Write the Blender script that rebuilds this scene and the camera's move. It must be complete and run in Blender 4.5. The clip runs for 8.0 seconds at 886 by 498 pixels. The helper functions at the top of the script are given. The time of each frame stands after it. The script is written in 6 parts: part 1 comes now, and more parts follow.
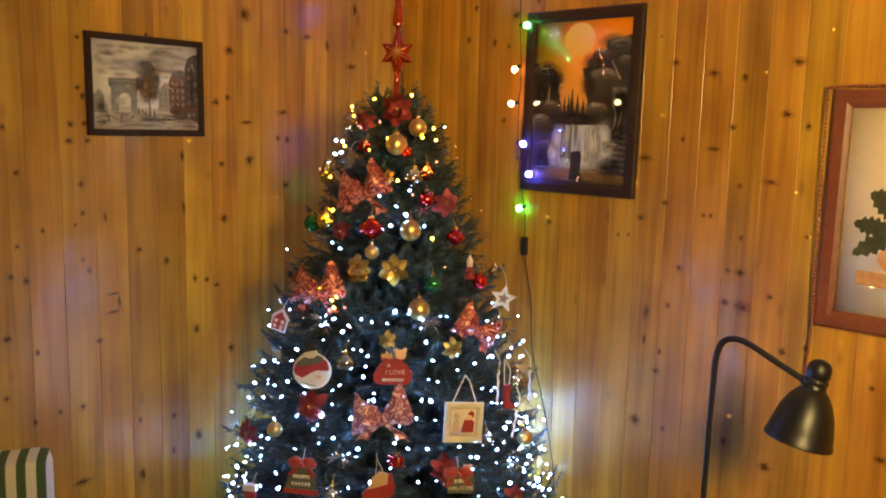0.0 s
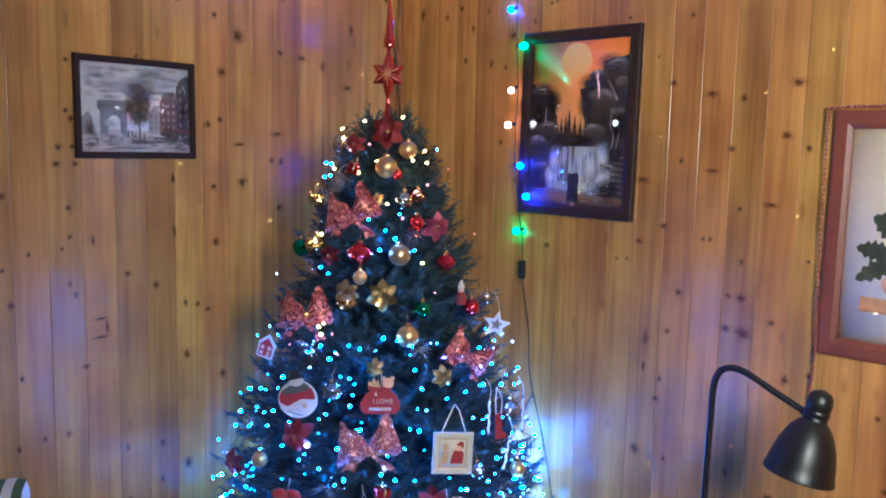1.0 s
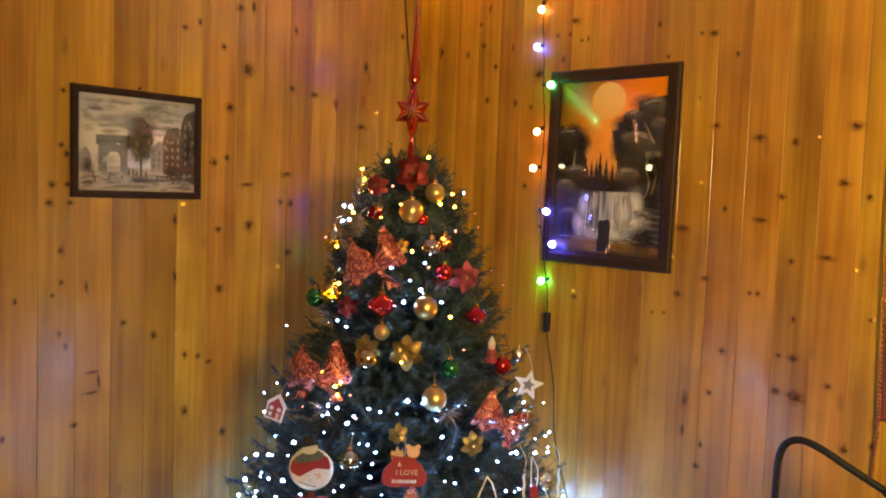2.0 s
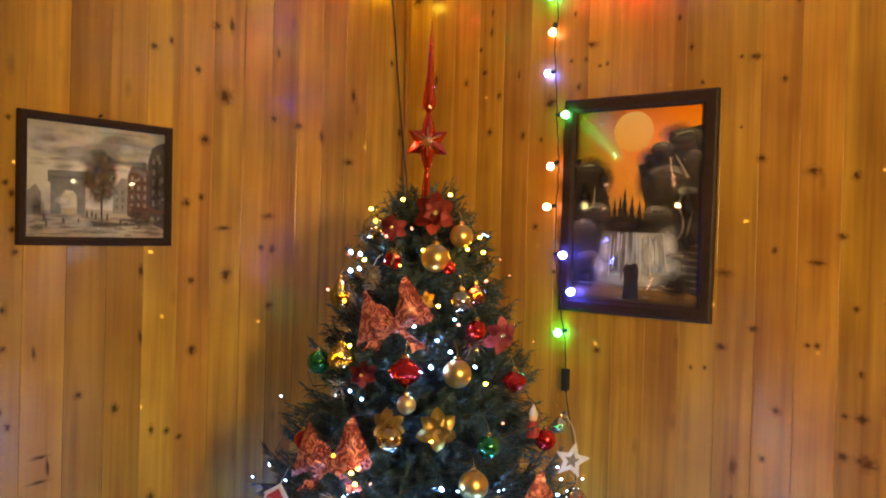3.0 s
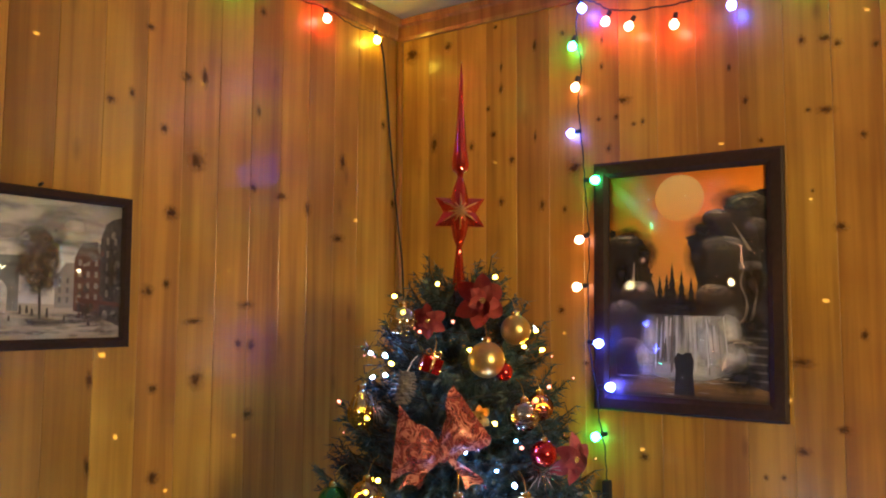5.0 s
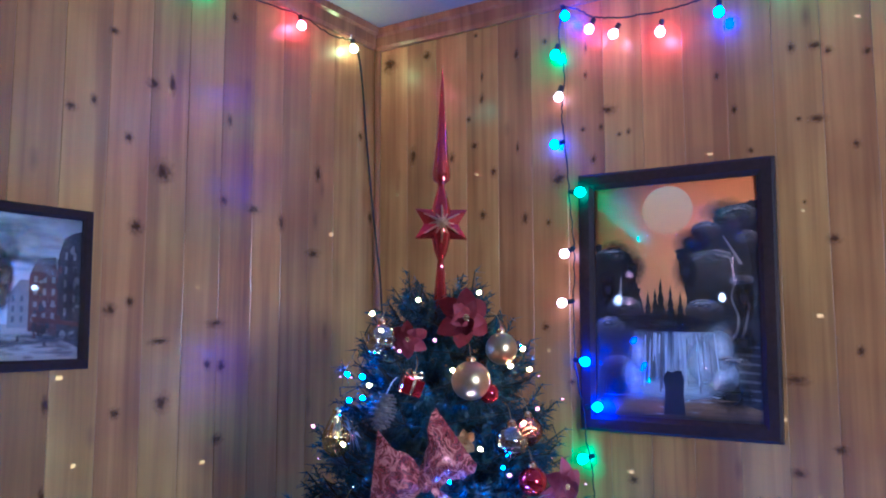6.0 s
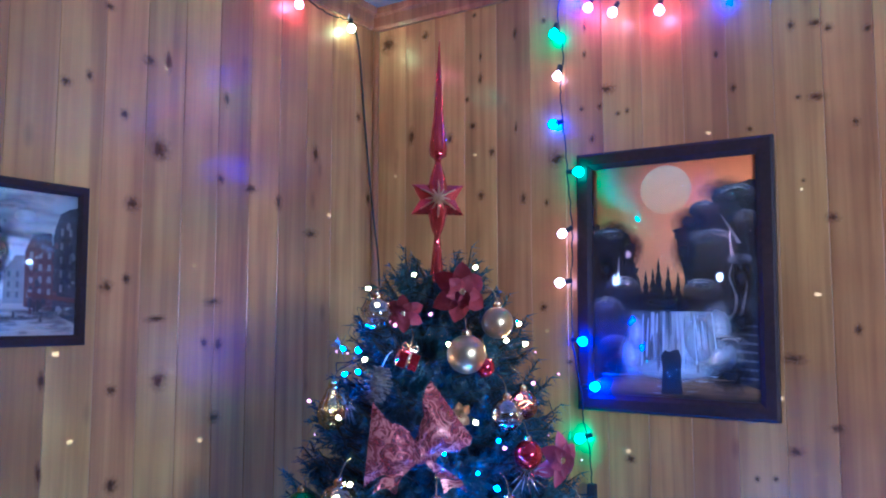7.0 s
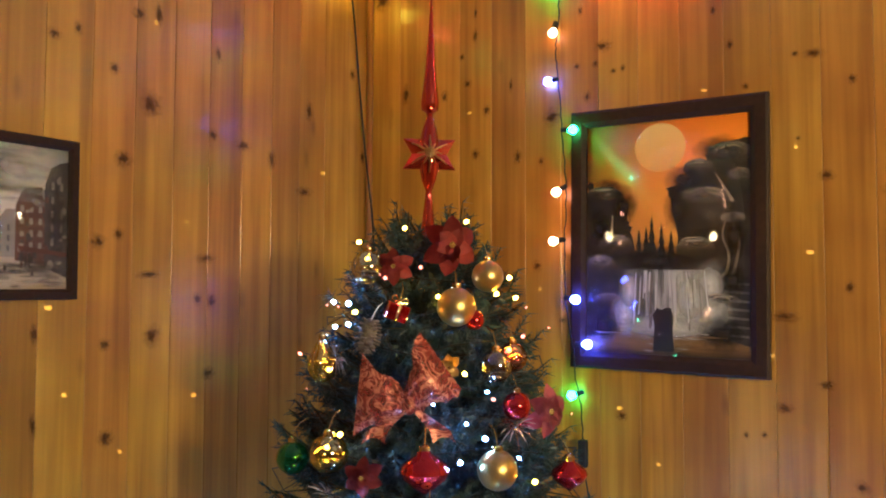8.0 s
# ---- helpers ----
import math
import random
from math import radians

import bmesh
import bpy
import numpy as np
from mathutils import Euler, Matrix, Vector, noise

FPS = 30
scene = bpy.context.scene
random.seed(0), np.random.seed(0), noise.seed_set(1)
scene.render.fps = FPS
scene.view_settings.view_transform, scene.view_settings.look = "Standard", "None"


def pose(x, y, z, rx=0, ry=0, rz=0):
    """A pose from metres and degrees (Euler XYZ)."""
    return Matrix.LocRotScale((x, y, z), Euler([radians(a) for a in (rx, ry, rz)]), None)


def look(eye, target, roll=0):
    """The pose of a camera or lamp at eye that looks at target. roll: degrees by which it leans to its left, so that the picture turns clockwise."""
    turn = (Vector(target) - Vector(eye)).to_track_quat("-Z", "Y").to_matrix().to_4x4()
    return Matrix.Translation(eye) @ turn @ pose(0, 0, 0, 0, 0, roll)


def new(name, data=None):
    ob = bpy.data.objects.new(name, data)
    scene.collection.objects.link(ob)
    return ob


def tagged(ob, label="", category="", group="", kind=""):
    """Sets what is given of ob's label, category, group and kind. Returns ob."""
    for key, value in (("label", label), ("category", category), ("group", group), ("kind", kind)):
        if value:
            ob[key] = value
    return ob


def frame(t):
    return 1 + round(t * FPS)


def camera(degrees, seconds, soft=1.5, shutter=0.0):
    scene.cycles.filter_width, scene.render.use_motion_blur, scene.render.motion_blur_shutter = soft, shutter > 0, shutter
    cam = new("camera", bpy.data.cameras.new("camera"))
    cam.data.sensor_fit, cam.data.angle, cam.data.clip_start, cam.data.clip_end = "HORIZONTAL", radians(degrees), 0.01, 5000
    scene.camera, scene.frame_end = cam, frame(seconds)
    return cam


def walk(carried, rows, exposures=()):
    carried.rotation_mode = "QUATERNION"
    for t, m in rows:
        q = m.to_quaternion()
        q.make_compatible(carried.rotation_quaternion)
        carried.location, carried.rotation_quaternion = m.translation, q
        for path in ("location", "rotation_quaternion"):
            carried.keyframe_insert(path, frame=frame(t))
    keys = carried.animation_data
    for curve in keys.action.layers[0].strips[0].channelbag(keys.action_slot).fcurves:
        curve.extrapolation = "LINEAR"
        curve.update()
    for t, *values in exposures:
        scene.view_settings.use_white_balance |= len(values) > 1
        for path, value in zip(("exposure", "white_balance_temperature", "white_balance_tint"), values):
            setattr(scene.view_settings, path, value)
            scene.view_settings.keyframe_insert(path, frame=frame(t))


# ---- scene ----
cam = camera(57.2, 8.0, 2.0)
METRES, EYE, TILT, LEAN, TURN = 8.0, 1.5, 0.0, 0.0, 40.9
PATH = [
    (0, (0.058, 0.03, 1.508), (-1.275, 1.497, 1.237), 1.4),
    (0.5, (0.065, 0.062, 1.513), (-1.27, 1.529, 1.258), 1.3),
    (1, (0.066, 0.118, 1.519), (-1.294, 1.568, 1.294), 1.3),
    (1.5, (0.02, 0.166, 1.517), (-1.362, 1.602, 1.351), 2.0),
    (3, (-0.556, 0.32, 1.521), (-1.8, 1.886, 1.506), 1.5),
    (3.5, (-0.614, 0.424, 1.529), (-1.855, 1.991, 1.596), 2.2),
    (4, (-0.769, 0.475, 1.54), (-2.003, 2.045, 1.64), 1.7),
    (5.5, (-1.021, 0.565, 1.562), (-2.104, 2.235, 1.763), -0.1),
    (6, (-1.037, 0.602, 1.56), (-2.114, 2.274, 1.773), -0.1),
    (6.5, (-1.042, 0.608, 1.542), (-2.118, 2.281, 1.755), -0.0),
    (7, (-1.034, 0.613, 1.533), (-2.114, 2.286, 1.721), -0.0),
    (7.5, (-1.026, 0.622, 1.523), (-2.108, 2.298, 1.668), 0.0),
    (8, (-1.023, 0.624, 1.51), (-2.104, 2.303, 1.616), 0.2),
]
EXPOSURES = [
    (0.0, 0.18, 7700, 10), (0.5, 0.3, 7700, 10), (0.6, 0.33, 3950, 20), (1.2, 0.30, 3950, 20), (1.3, 0.25, 7700, 10), (3.1, 0.28, 7200, 10),
    (3.2, 0.15, 3300, 22), (3.7, 0.15, 3300, 22), (3.8, 0.1, 6150, 10), (5.5, 0.04, 6100, 10), (5.7, 0.05, 3150, 22), (6.3, 0.1, 3150, 22),
    (6.5, 0.03, 6100, 10), (6.8, 0.03, 6100, 10), (6.95, 0.25, 3050, 22), (7.55, 0.05, 3050, 22), (7.75, 0.18, 5850, 10), (8.0, 0.22, 5850, 10)]
walk(cam, [(t, look(eye, target, roll)) for t, eye, target, roll in PATH], EXPOSURES)

# ---- world, light ----
world = bpy.data.worlds.new("world")
scene.world = world
world.use_nodes = True
world.node_tree.nodes["Background"].inputs["Color"].default_value = (1.0, 0.62, 0.30, 1)
world.node_tree.nodes["Background"].inputs["Strength"].default_value = 0.02


def lamp(name, kind, m, energy, colour, size):
    d = bpy.data.lights.new(name, kind)
    d.energy, d.color = energy, colour
    d.shadow_soft_size = size
    if kind == "SPOT":
        d.spot_size, d.spot_blend = radians(180), 1.0
    ob = new(name, d)
    ob.matrix_basis = m
    return ob


# unseen warm lamp added without fixture, behind the camera, turned towards the north wall
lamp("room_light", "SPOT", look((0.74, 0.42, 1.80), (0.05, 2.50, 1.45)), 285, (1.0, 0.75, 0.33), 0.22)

# the tiny lamp inside the added dot globe, which is never seen
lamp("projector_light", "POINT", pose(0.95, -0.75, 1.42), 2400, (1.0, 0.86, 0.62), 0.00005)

# ---- helpers of this scene ----
XL, YN, ZC = -2.64, 2.69, 2.57      # face of the west wall, face of the north wall, ceiling
XE, YS = 1.70, -2.60                # the two walls behind the camera
TREE = Vector((-1.907, 1.942, 0.0))


def mesh_of(bm, name, mats, smooth=True):
    me = bpy.data.meshes.new(name)
    bm.normal_update()
    for e in bm.edges:
        e.smooth = e.calc_face_angle(0.0) < 0.75
    bm.to_mesh(me)
    bm.free()
    for m in (mats if isinstance(mats, (list, tuple)) else [mats]):
        me.materials.append(m)
    if smooth:
        for p in me.polygons:
            p.use_smooth = True
    return me


def part(name, bm, material, parent=None, label="", smooth=True):
    ob = new(name, mesh_of(bm, name, material, smooth))
    if parent:
        ob.parent = parent
    if label:
        ob["label"] = label
    return ob


def share(name, me, parent, m):
    ob = new(name, me)
    ob.parent = parent
    ob.matrix_basis = m
    return ob


def thing(name, label, category, m=None, group="", kind=""):
    ob = new(name)
    ob.empty_display_size = 0.05
    tagged(ob, label, category, group, kind)
    if m is not None:
        ob.matrix_basis = m
    return ob


def add_box(bm, x0, x1, y0, y1, z0, z1, mat=0, bevel=0.0):
    r = bmesh.ops.create_cube(bm, size=1.0)
    vs = r["verts"]
    for v in vs:
        v.co = Vector(((x0 + x1) / 2 + v.co.x * (x1 - x0), (y0 + y1) / 2 + v.co.y * (y1 - y0), (z0 + z1) / 2 + v.co.z * (z1 - z0)))
    fs = {f for v in vs for f in v.link_faces}
    for f in fs:
        f.material_index = mat
    if bevel:
        es = list({e for v in vs for e in v.link_edges})
        bmesh.ops.bevel(bm, geom=es, offset=bevel, segments=2, affect="EDGES", profile=0.6)


def box(x0, x1, y0, y1, z0, z1, bevel=0.0):
    bm = bmesh.new()
    add_box(bm, x0, x1, y0, y1, z0, z1, 0, bevel)
    return bm


def add_lathe(bm, profile, seg=20, mat=0, m=None, ribs=0, depth=0.0):
    """Turned body round z from (radius, height) pairs; ribs flute it."""
    m = m or Matrix()
    rings = []
    for r, z in profile:
        ring = []
        for i in range(seg):
            a = 2 * math.pi * i / seg
            k = 1.0 - (depth * (0.5 + 0.5 * math.cos(ribs * a)) if ribs else 0.0)
            ring.append(bm.verts.new(m @ Vector((r * k * math.cos(a), r * k * math.sin(a), z))))
        rings.append(ring)
    for a, b in zip(rings, rings[1:]):
        for i in range(seg):
            f = bm.faces.new((a[i], a[(i + 1) % seg], b[(i + 1) % seg], b[i]))
            f.material_index = mat
    for ring, flip in ((rings[0], True), (rings[-1], False)):
        f = bm.faces.new(ring[::-1] if flip else ring)
        f.material_index = mat


def lathe(profile, seg=20, ribs=0, depth=0.0):
    bm = bmesh.new()
    add_lathe(bm, profile, seg, 0, None, ribs, depth)
    return bm


def ball_profile(r, n=9, z=0.0, squash=1.0):
    out = []
    for i in range(n + 1):
        a = -math.pi / 2 + math.pi * i / n
        out.append((max(0.0006, r * math.cos(a)), z + r * squash * math.sin(a)))
    return out


def add_tube(bm, points, r, seg=8, mat=0, taper=None):
    """A round tube along points."""
    pts = [Vector(p) for p in points]
    rings, side = [], None
    for i, p in enumerate(pts):
        d = (pts[min(i + 1, len(pts) - 1)] - pts[max(i - 1, 0)]).normalized()
        if side is None:
            side = d.orthogonal().normalized()
        side = (side - d * side.dot(d)).normalized()
        up = d.cross(side)
        rr = r if taper is None else r + (taper - r) * i / (len(pts) - 1)
        rings.append([bm.verts.new(p + rr * (math.cos(2 * math.pi * k / seg) * side + math.sin(2 * math.pi * k / seg) * up)) for k in range(seg)])
    for a, b in zip(rings, rings[1:]):
        for k in range(seg):
            f = bm.faces.new((a[k], a[(k + 1) % seg], b[(k + 1) % seg], b[k]))
            f.material_index = mat
    for ring in (rings[0][::-1], rings[-1]):
        f = bm.faces.new(ring)
        f.material_index = mat


def tube(points, r, seg=8, taper=None):
    bm = bmesh.new()
    add_tube(bm, points, r, seg, 0, taper)
    return bm


def smooth_line(points, steps=6):
    """Catmull-Rom through the points."""
    p = [Vector(q) for q in points]
    p = [2 * p[0] - p[1]] + p + [2 * p[-1] - p[-2]]
    out = []
    for a, b, c, d in zip(p, p[1:], p[2:], p[3:]):
        for i in range(steps):
            t = i / steps
            out.append(0.5 * (2 * b + (c - a) * t + (2 * a - 5 * b + 4 * c - d) * t * t + (3 * b - a - 3 * c + d) * t ** 3))
    return out + [p[-2]]


def add_plate(bm, outline, thick, mat=0, y=0.0):
    """A flat plate with the outline (x, z), its front face at y - thick."""
    front = [bm.verts.new((x, y - thick, z)) for x, z in outline]
    back = [bm.verts.new((x, y, z)) for x, z in outline]
    n = len(outline)
    fs = [bm.faces.new(front), bm.faces.new(back[::-1])]
    for i in range(n):
        fs.append(bm.faces.new((front[i], back[i], back[(i + 1) % n], front[(i + 1) % n])))
    for f in fs:
        f.material_index = mat
    return fs


def plate(outline, thick, y=0.0):
    bm = bmesh.new()
    add_plate(bm, outline, thick, 0, y)
    bmesh.ops.recalc_face_normals(bm, faces=bm.faces)
    return bm


def oval(cx, cz, rx, rz, n=20, a0=0.0, a1=360.0):
    k = n if abs(a1 - a0) >= 360 else n + 1
    return [(cx + rx * math.cos(radians(a0 + (a1 - a0) * i / n)), cz + rz * math.sin(radians(a0 + (a1 - a0) * i / n))) for i in range(k)]


def rough_oval(cx, cz, rx, rz, n, rnd, jag):
    return [(cx + rx * (1 + rnd.uniform(-jag, jag)) * math.cos(2 * math.pi * i / n), cz + rz * (1 + rnd.uniform(-jag, jag)) * math.sin(2 * math.pi * i / n)) for i in range(n)]


# ---- materials ----
def material(name):
    m = bpy.data.materials.new(name)
    m.use_nodes = True
    nt = m.node_tree
    b = nt.nodes["Principled BSDF"]
    return m, nt, b


def link(nt, a, ao, b, bi):
    nt.links.new(a.outputs[ao], b.inputs[bi])


def ramp(nt, stops):
    n = nt.nodes.new("ShaderNodeValToRGB")
    e = n.color_ramp.elements
    while len(e) < len(stops):
        e.new(0.5)
    for el, (p, c) in zip(e, stops):
        el.position, el.color = p, (*c, 1)
    return n


def speckled(name, c1, c2, scale=60.0, rough=0.5, metal=0.0, bump=0.1, coat=0.0, sheen=0.0, big=6.0):
    """A surface that varies between two colours at two scales, with a fine relief."""
    m, nt, b = material(name)
    tc = nt.nodes.new("ShaderNodeTexCoord")
    n1, n2 = nt.nodes.new("ShaderNodeTexNoise"), nt.nodes.new("ShaderNodeTexNoise")
    n1.inputs["Scale"].default_value, n2.inputs["Scale"].default_value = scale, big
    n1.inputs["Detail"].default_value = 4
    add = nt.nodes.new("ShaderNodeMath")
    add.operation = "MULTIPLY_ADD"
    add.inputs[1].default_value = 0.5
    half = nt.nodes.new("ShaderNodeMath")
    half.operation = "MULTIPLY"
    half.inputs[1].default_value = 0.5
    link(nt, tc, "Object", n1, "Vector"), link(nt, tc, "Object", n2, "Vector")
    link(nt, n1, "Fac", half, 0), link(nt, n2, "Fac", add, 0), link(nt, half, 0, add, 2)
    r = ramp(nt, [(0.32, c1), (0.68, c2)])
    link(nt, add, 0, r, "Fac"), link(nt, r, "Color", b, "Base Color")
    b.inputs["Roughness"].default_value, b.inputs["Metallic"].default_value = rough, metal
    b.inputs["Coat Weight"].default_value = coat
    b.inputs["Sheen Weight"].default_value = sheen
    if bump:
        bp = nt.nodes.new("ShaderNodeBump")
        bp.inputs["Strength"].default_value, bp.inputs["Distance"].default_value = bump, 0.002
        link(nt, n1, "Fac", bp, "Height"), link(nt, bp, "Normal", b, "Normal")
    return m


def pine(name, dark, mid, light, rough=0.38):
    """Varnished knotty pine: grain along z, tone by board, resin streaks and a few pin knots."""
    m, nt, b = material(name)
    tc, oi = nt.nodes.new("ShaderNodeTexCoord"), nt.nodes.new("ShaderNodeObjectInfo")
    shift = nt.nodes.new("ShaderNodeVectorMath")
    shift.operation = "MULTIPLY_ADD"
    comb = nt.nodes.new("ShaderNodeCombineXYZ")
    for i in range(3):
        link(nt, oi, "Random", comb, i)
    link(nt, comb, 0, shift, 0)
    shift.inputs[1].default_value = (37.0, 53.0, 91.0)
    link(nt, tc, "Object", shift, 2)
    mp = nt.nodes.new("ShaderNodeMapping")
    mp.inputs["Scale"].default_value = (1.0, 1.0, 0.035)
    link(nt, shift, 0, mp, "Vector")
    warp = nt.nodes.new("ShaderNodeTexNoise")
    warp.inputs["Scale"].default_value, warp.inputs["Detail"].default_value = 14.0, 3
    link(nt, mp, "Vector", warp, "Vector")
    grain = nt.nodes.new("ShaderNodeTexNoise")
    grain.inputs["Scale"].default_value, grain.inputs["Detail"].default_value, grain.inputs["Distortion"].default_value = 55.0, 5, 0.6
    link(nt, mp, "Vector", grain, "Vector")
    mix = nt.nodes.new("ShaderNodeMath")
    mix.operation = "MULTIPLY_ADD"
    mix.inputs[1].default_value = 0.55
    sc = nt.nodes.new("ShaderNodeMath")
    sc.operation = "MULTIPLY"
    sc.inputs[1].default_value = 0.45
    link(nt, grain, "Fac", sc, 0), link(nt, warp, "Fac", mix, 0), link(nt, sc, 0, mix, 2)
    r = ramp(nt, [(0.28, dark), (0.47, mid), (0.68, light)])
    link(nt, mix, 0, r, "Fac")
    # tone of the single board
    hs = nt.nodes.new("ShaderNodeHueSaturation")
    val = nt.nodes.new("ShaderNodeMapRange")
    val.inputs["To Min"].default_value, val.inputs["To Max"].default_value = 0.82, 1.15
    link(nt, oi, "Random", val, "Value"), link(nt, val, 0, hs, "Value")
    hue = nt.nodes.new("ShaderNodeMapRange")
    hue.inputs["To Min"].default_value, hue.inputs["To Max"].default_value = 0.491, 0.510
    frac = nt.nodes.new("ShaderNodeMath")
    frac.operation = "FRACT"
    m7 = nt.nodes.new("ShaderNodeMath")
    m7.operation = "MULTIPLY"
    m7.inputs[1].default_value = 7.31
    link(nt, oi, "Random", m7, 0), link(nt, m7, 0, frac, 0), link(nt, frac, 0, hue, "Value"), link(nt, hue, 0, hs, "Hue")
    link(nt, r, "Color", hs, "Color")
    # blotches and a few pin knots
    vor = nt.nodes.new("ShaderNodeTexVoronoi")
    mv = nt.nodes.new("ShaderNodeMapping")
    mv.inputs["Scale"].default_value = (9.0, 9.0, 3.6)
    link(nt, shift, 0, mv, "Vector"), link(nt, mv, "Vector", vor, "Vector")
    vor.inputs["Scale"].default_value = 1.0
    kr = ramp(nt, [(0.03, (0.16, 0.08, 0.03)), (0.13, (1, 1, 1))])
    link(nt, vor, "Distance", kr, "Fac")
    mul = nt.nodes.new("ShaderNodeMix")
    mul.data_type, mul.blend_type = "RGBA", "MULTIPLY"
    mul.inputs["Factor"].default_value = 0.4
    link(nt, hs, "Color", mul, "A"), link(nt, kr, "Color", mul, "B")
    blot = nt.nodes.new("ShaderNodeTexNoise")
    blot.inputs["Scale"].default_value = 3.5
    link(nt, shift, 0, blot, "Vector")
    br = ramp(nt, [(0.33, (0.74, 0.66, 0.60)), (0.62, (1, 1, 1))])
    link(nt, blot, "Fac", br, "Fac")
    mul2 = nt.nodes.new("ShaderNodeMix")
    mul2.data_type, mul2.blend_type = "RGBA", "MULTIPLY"
    mul2.inputs["Factor"].default_value = 0.9
    link(nt, mul, "Result", mul2, "A"), link(nt, br, "Color", mul2, "B")
    # heartwood and sapwood bands that run the board's length
    ms = nt.nodes.new("ShaderNodeMapping")
    ms.inputs["Scale"].default_value = (1.0, 1.0, 0.045)
    band = nt.nodes.new("ShaderNodeTexNoise")
    band.inputs["Scale"].default_value, band.inputs["Detail"].default_value = 24.0, 2
    link(nt, shift, 0, ms, "Vector"), link(nt, ms, "Vector", band, "Vector")
    bn = ramp(nt, [(0.34, (0.60, 0.50, 0.42)), (0.47, (0.92, 0.89, 0.86)), (0.55, (1.0, 1.0, 1.0)), (0.66, (1.16, 1.20, 1.28))])
    link(nt, band, "Fac", bn, "Fac")
    mul3 = nt.nodes.new("ShaderNodeMix")
    mul3.data_type, mul3.blend_type = "RGBA", "MULTIPLY"
    mul3.inputs["Factor"].default_value = 0.62
    link(nt, mul2, "Result", mul3, "A"), link(nt, bn, "Color", mul3, "B")
    link(nt, mul3, "Result", b, "Base Color")
    rr = nt.nodes.new("ShaderNodeMapRange")
    rr.inputs["To Min"].default_value, rr.inputs["To Max"].default_value = rough - 0.08, rough + 0.14
    link(nt, warp, "Fac", rr, "Value"), link(nt, rr, 0, b, "Roughness")
    b.inputs["Coat Weight"].default_value, b.inputs["Coat Roughness"].default_value = 0.48, 0.20
    bp = nt.nodes.new("ShaderNodeBump")
    bp.inputs["Strength"].default_value, bp.inputs["Distance"].default_value = 0.22, 0.002
    link(nt, mix, 0, bp, "Height"), link(nt, bp, "Normal", b, "Normal")
    # planing waves under the varnish
    mw = nt.nodes.new("ShaderNodeMapping")
    mw.inputs["Scale"].default_value = (1.0, 1.0, 0.6)
    wave = nt.nodes.new("ShaderNodeTexNoise")
    wave.inputs["Scale"].default_value, wave.inputs["Detail"].default_value = 9.0, 1
    link(nt, shift, 0, mw, "Vector"), link(nt, mw, "Vector", wave, "Vector")
    bw = nt.nodes.new("ShaderNodeBump")
    bw.inputs["Strength"].default_value, bw.inputs["Distance"].default_value = 0.5, 0.008
    link(nt, wave, "Fac", bw, "Height"), link(nt, bw, "Normal", b, "Coat Normal")
    return m


def glow(name, colour, strength):
    m = bpy.data.materials.new(name)
    m.use_nodes = True
    nt = m.node_tree
    nt.nodes.remove(nt.nodes["Principled BSDF"])
    e = nt.nodes.new("ShaderNodeEmission")
    e.inputs["Color"].default_value, e.inputs["Strength"].default_value = (*colour, 1), strength
    link(nt, e, "Emission", nt.nodes["Material Output"], "Surface")
    return m


def knot_material():
    """Dark resin knot that fades into the board round it."""
    m, nt, b = material("pine_knot")
    tc = nt.nodes.new("ShaderNodeTexCoord")
    ln = nt.nodes.new("ShaderNodeVectorMath")
    ln.operation = "LENGTH"
    nz = nt.nodes.new("ShaderNodeTexNoise")
    nz.inputs["Scale"].default_value = 3.0
    oi = nt.nodes.new("ShaderNodeObjectInfo")
    off = nt.nodes.new("ShaderNodeVectorMath")
    off.operation = "ADD"
    cm = nt.nodes.new("ShaderNodeMath")
    cm.operation = "MULTIPLY"
    cm.inputs[1].default_value = 50.0
    link(nt, oi, "Random", cm, 0), link(nt, tc, "Object", off, 0), link(nt, cm, 0, off, 1), link(nt, off, 0, nz, "Vector")
    add = nt.nodes.new("ShaderNodeMath")
    add.operation = "MULTIPLY_ADD"
    add.inputs[1].default_value, add.inputs[2].default_value = 0.9, -0.45
    s = nt.nodes.new("ShaderNodeMath")
    s.operation = "ADD"
    link(nt, tc, "Object", ln, 0), link(nt, nz, "Fac", add, 0), link(nt, ln, "Value", s, 0), link(nt, add, 0, s, 1)
    col = ramp(nt, [(0.1, (0.085, 0.026, 0.007)), (0.4, (0.17, 0.052, 0.011)), (1.0, (0.24, 0.085, 0.014))])
    al = ramp(nt, [(0.0, (0.82, 0.82, 0.82)), (0.26, (0.72, 0.72, 0.72)), (0.46, (0.34, 0.34, 0.34)), (0.70, (0.13, 0.13, 0.13)), (0.95, (0, 0, 0))])
    link(nt, s, 0, col, "Fac"), link(nt, s, 0, al, "Fac")
    link(nt, col, "Color", b, "Base Color"), link(nt, al, "Color", b, "Alpha")
    b.inputs["Roughness"].default_value = 0.6
    b.inputs["Specular IOR Level"].default_value = 0.25
    return m


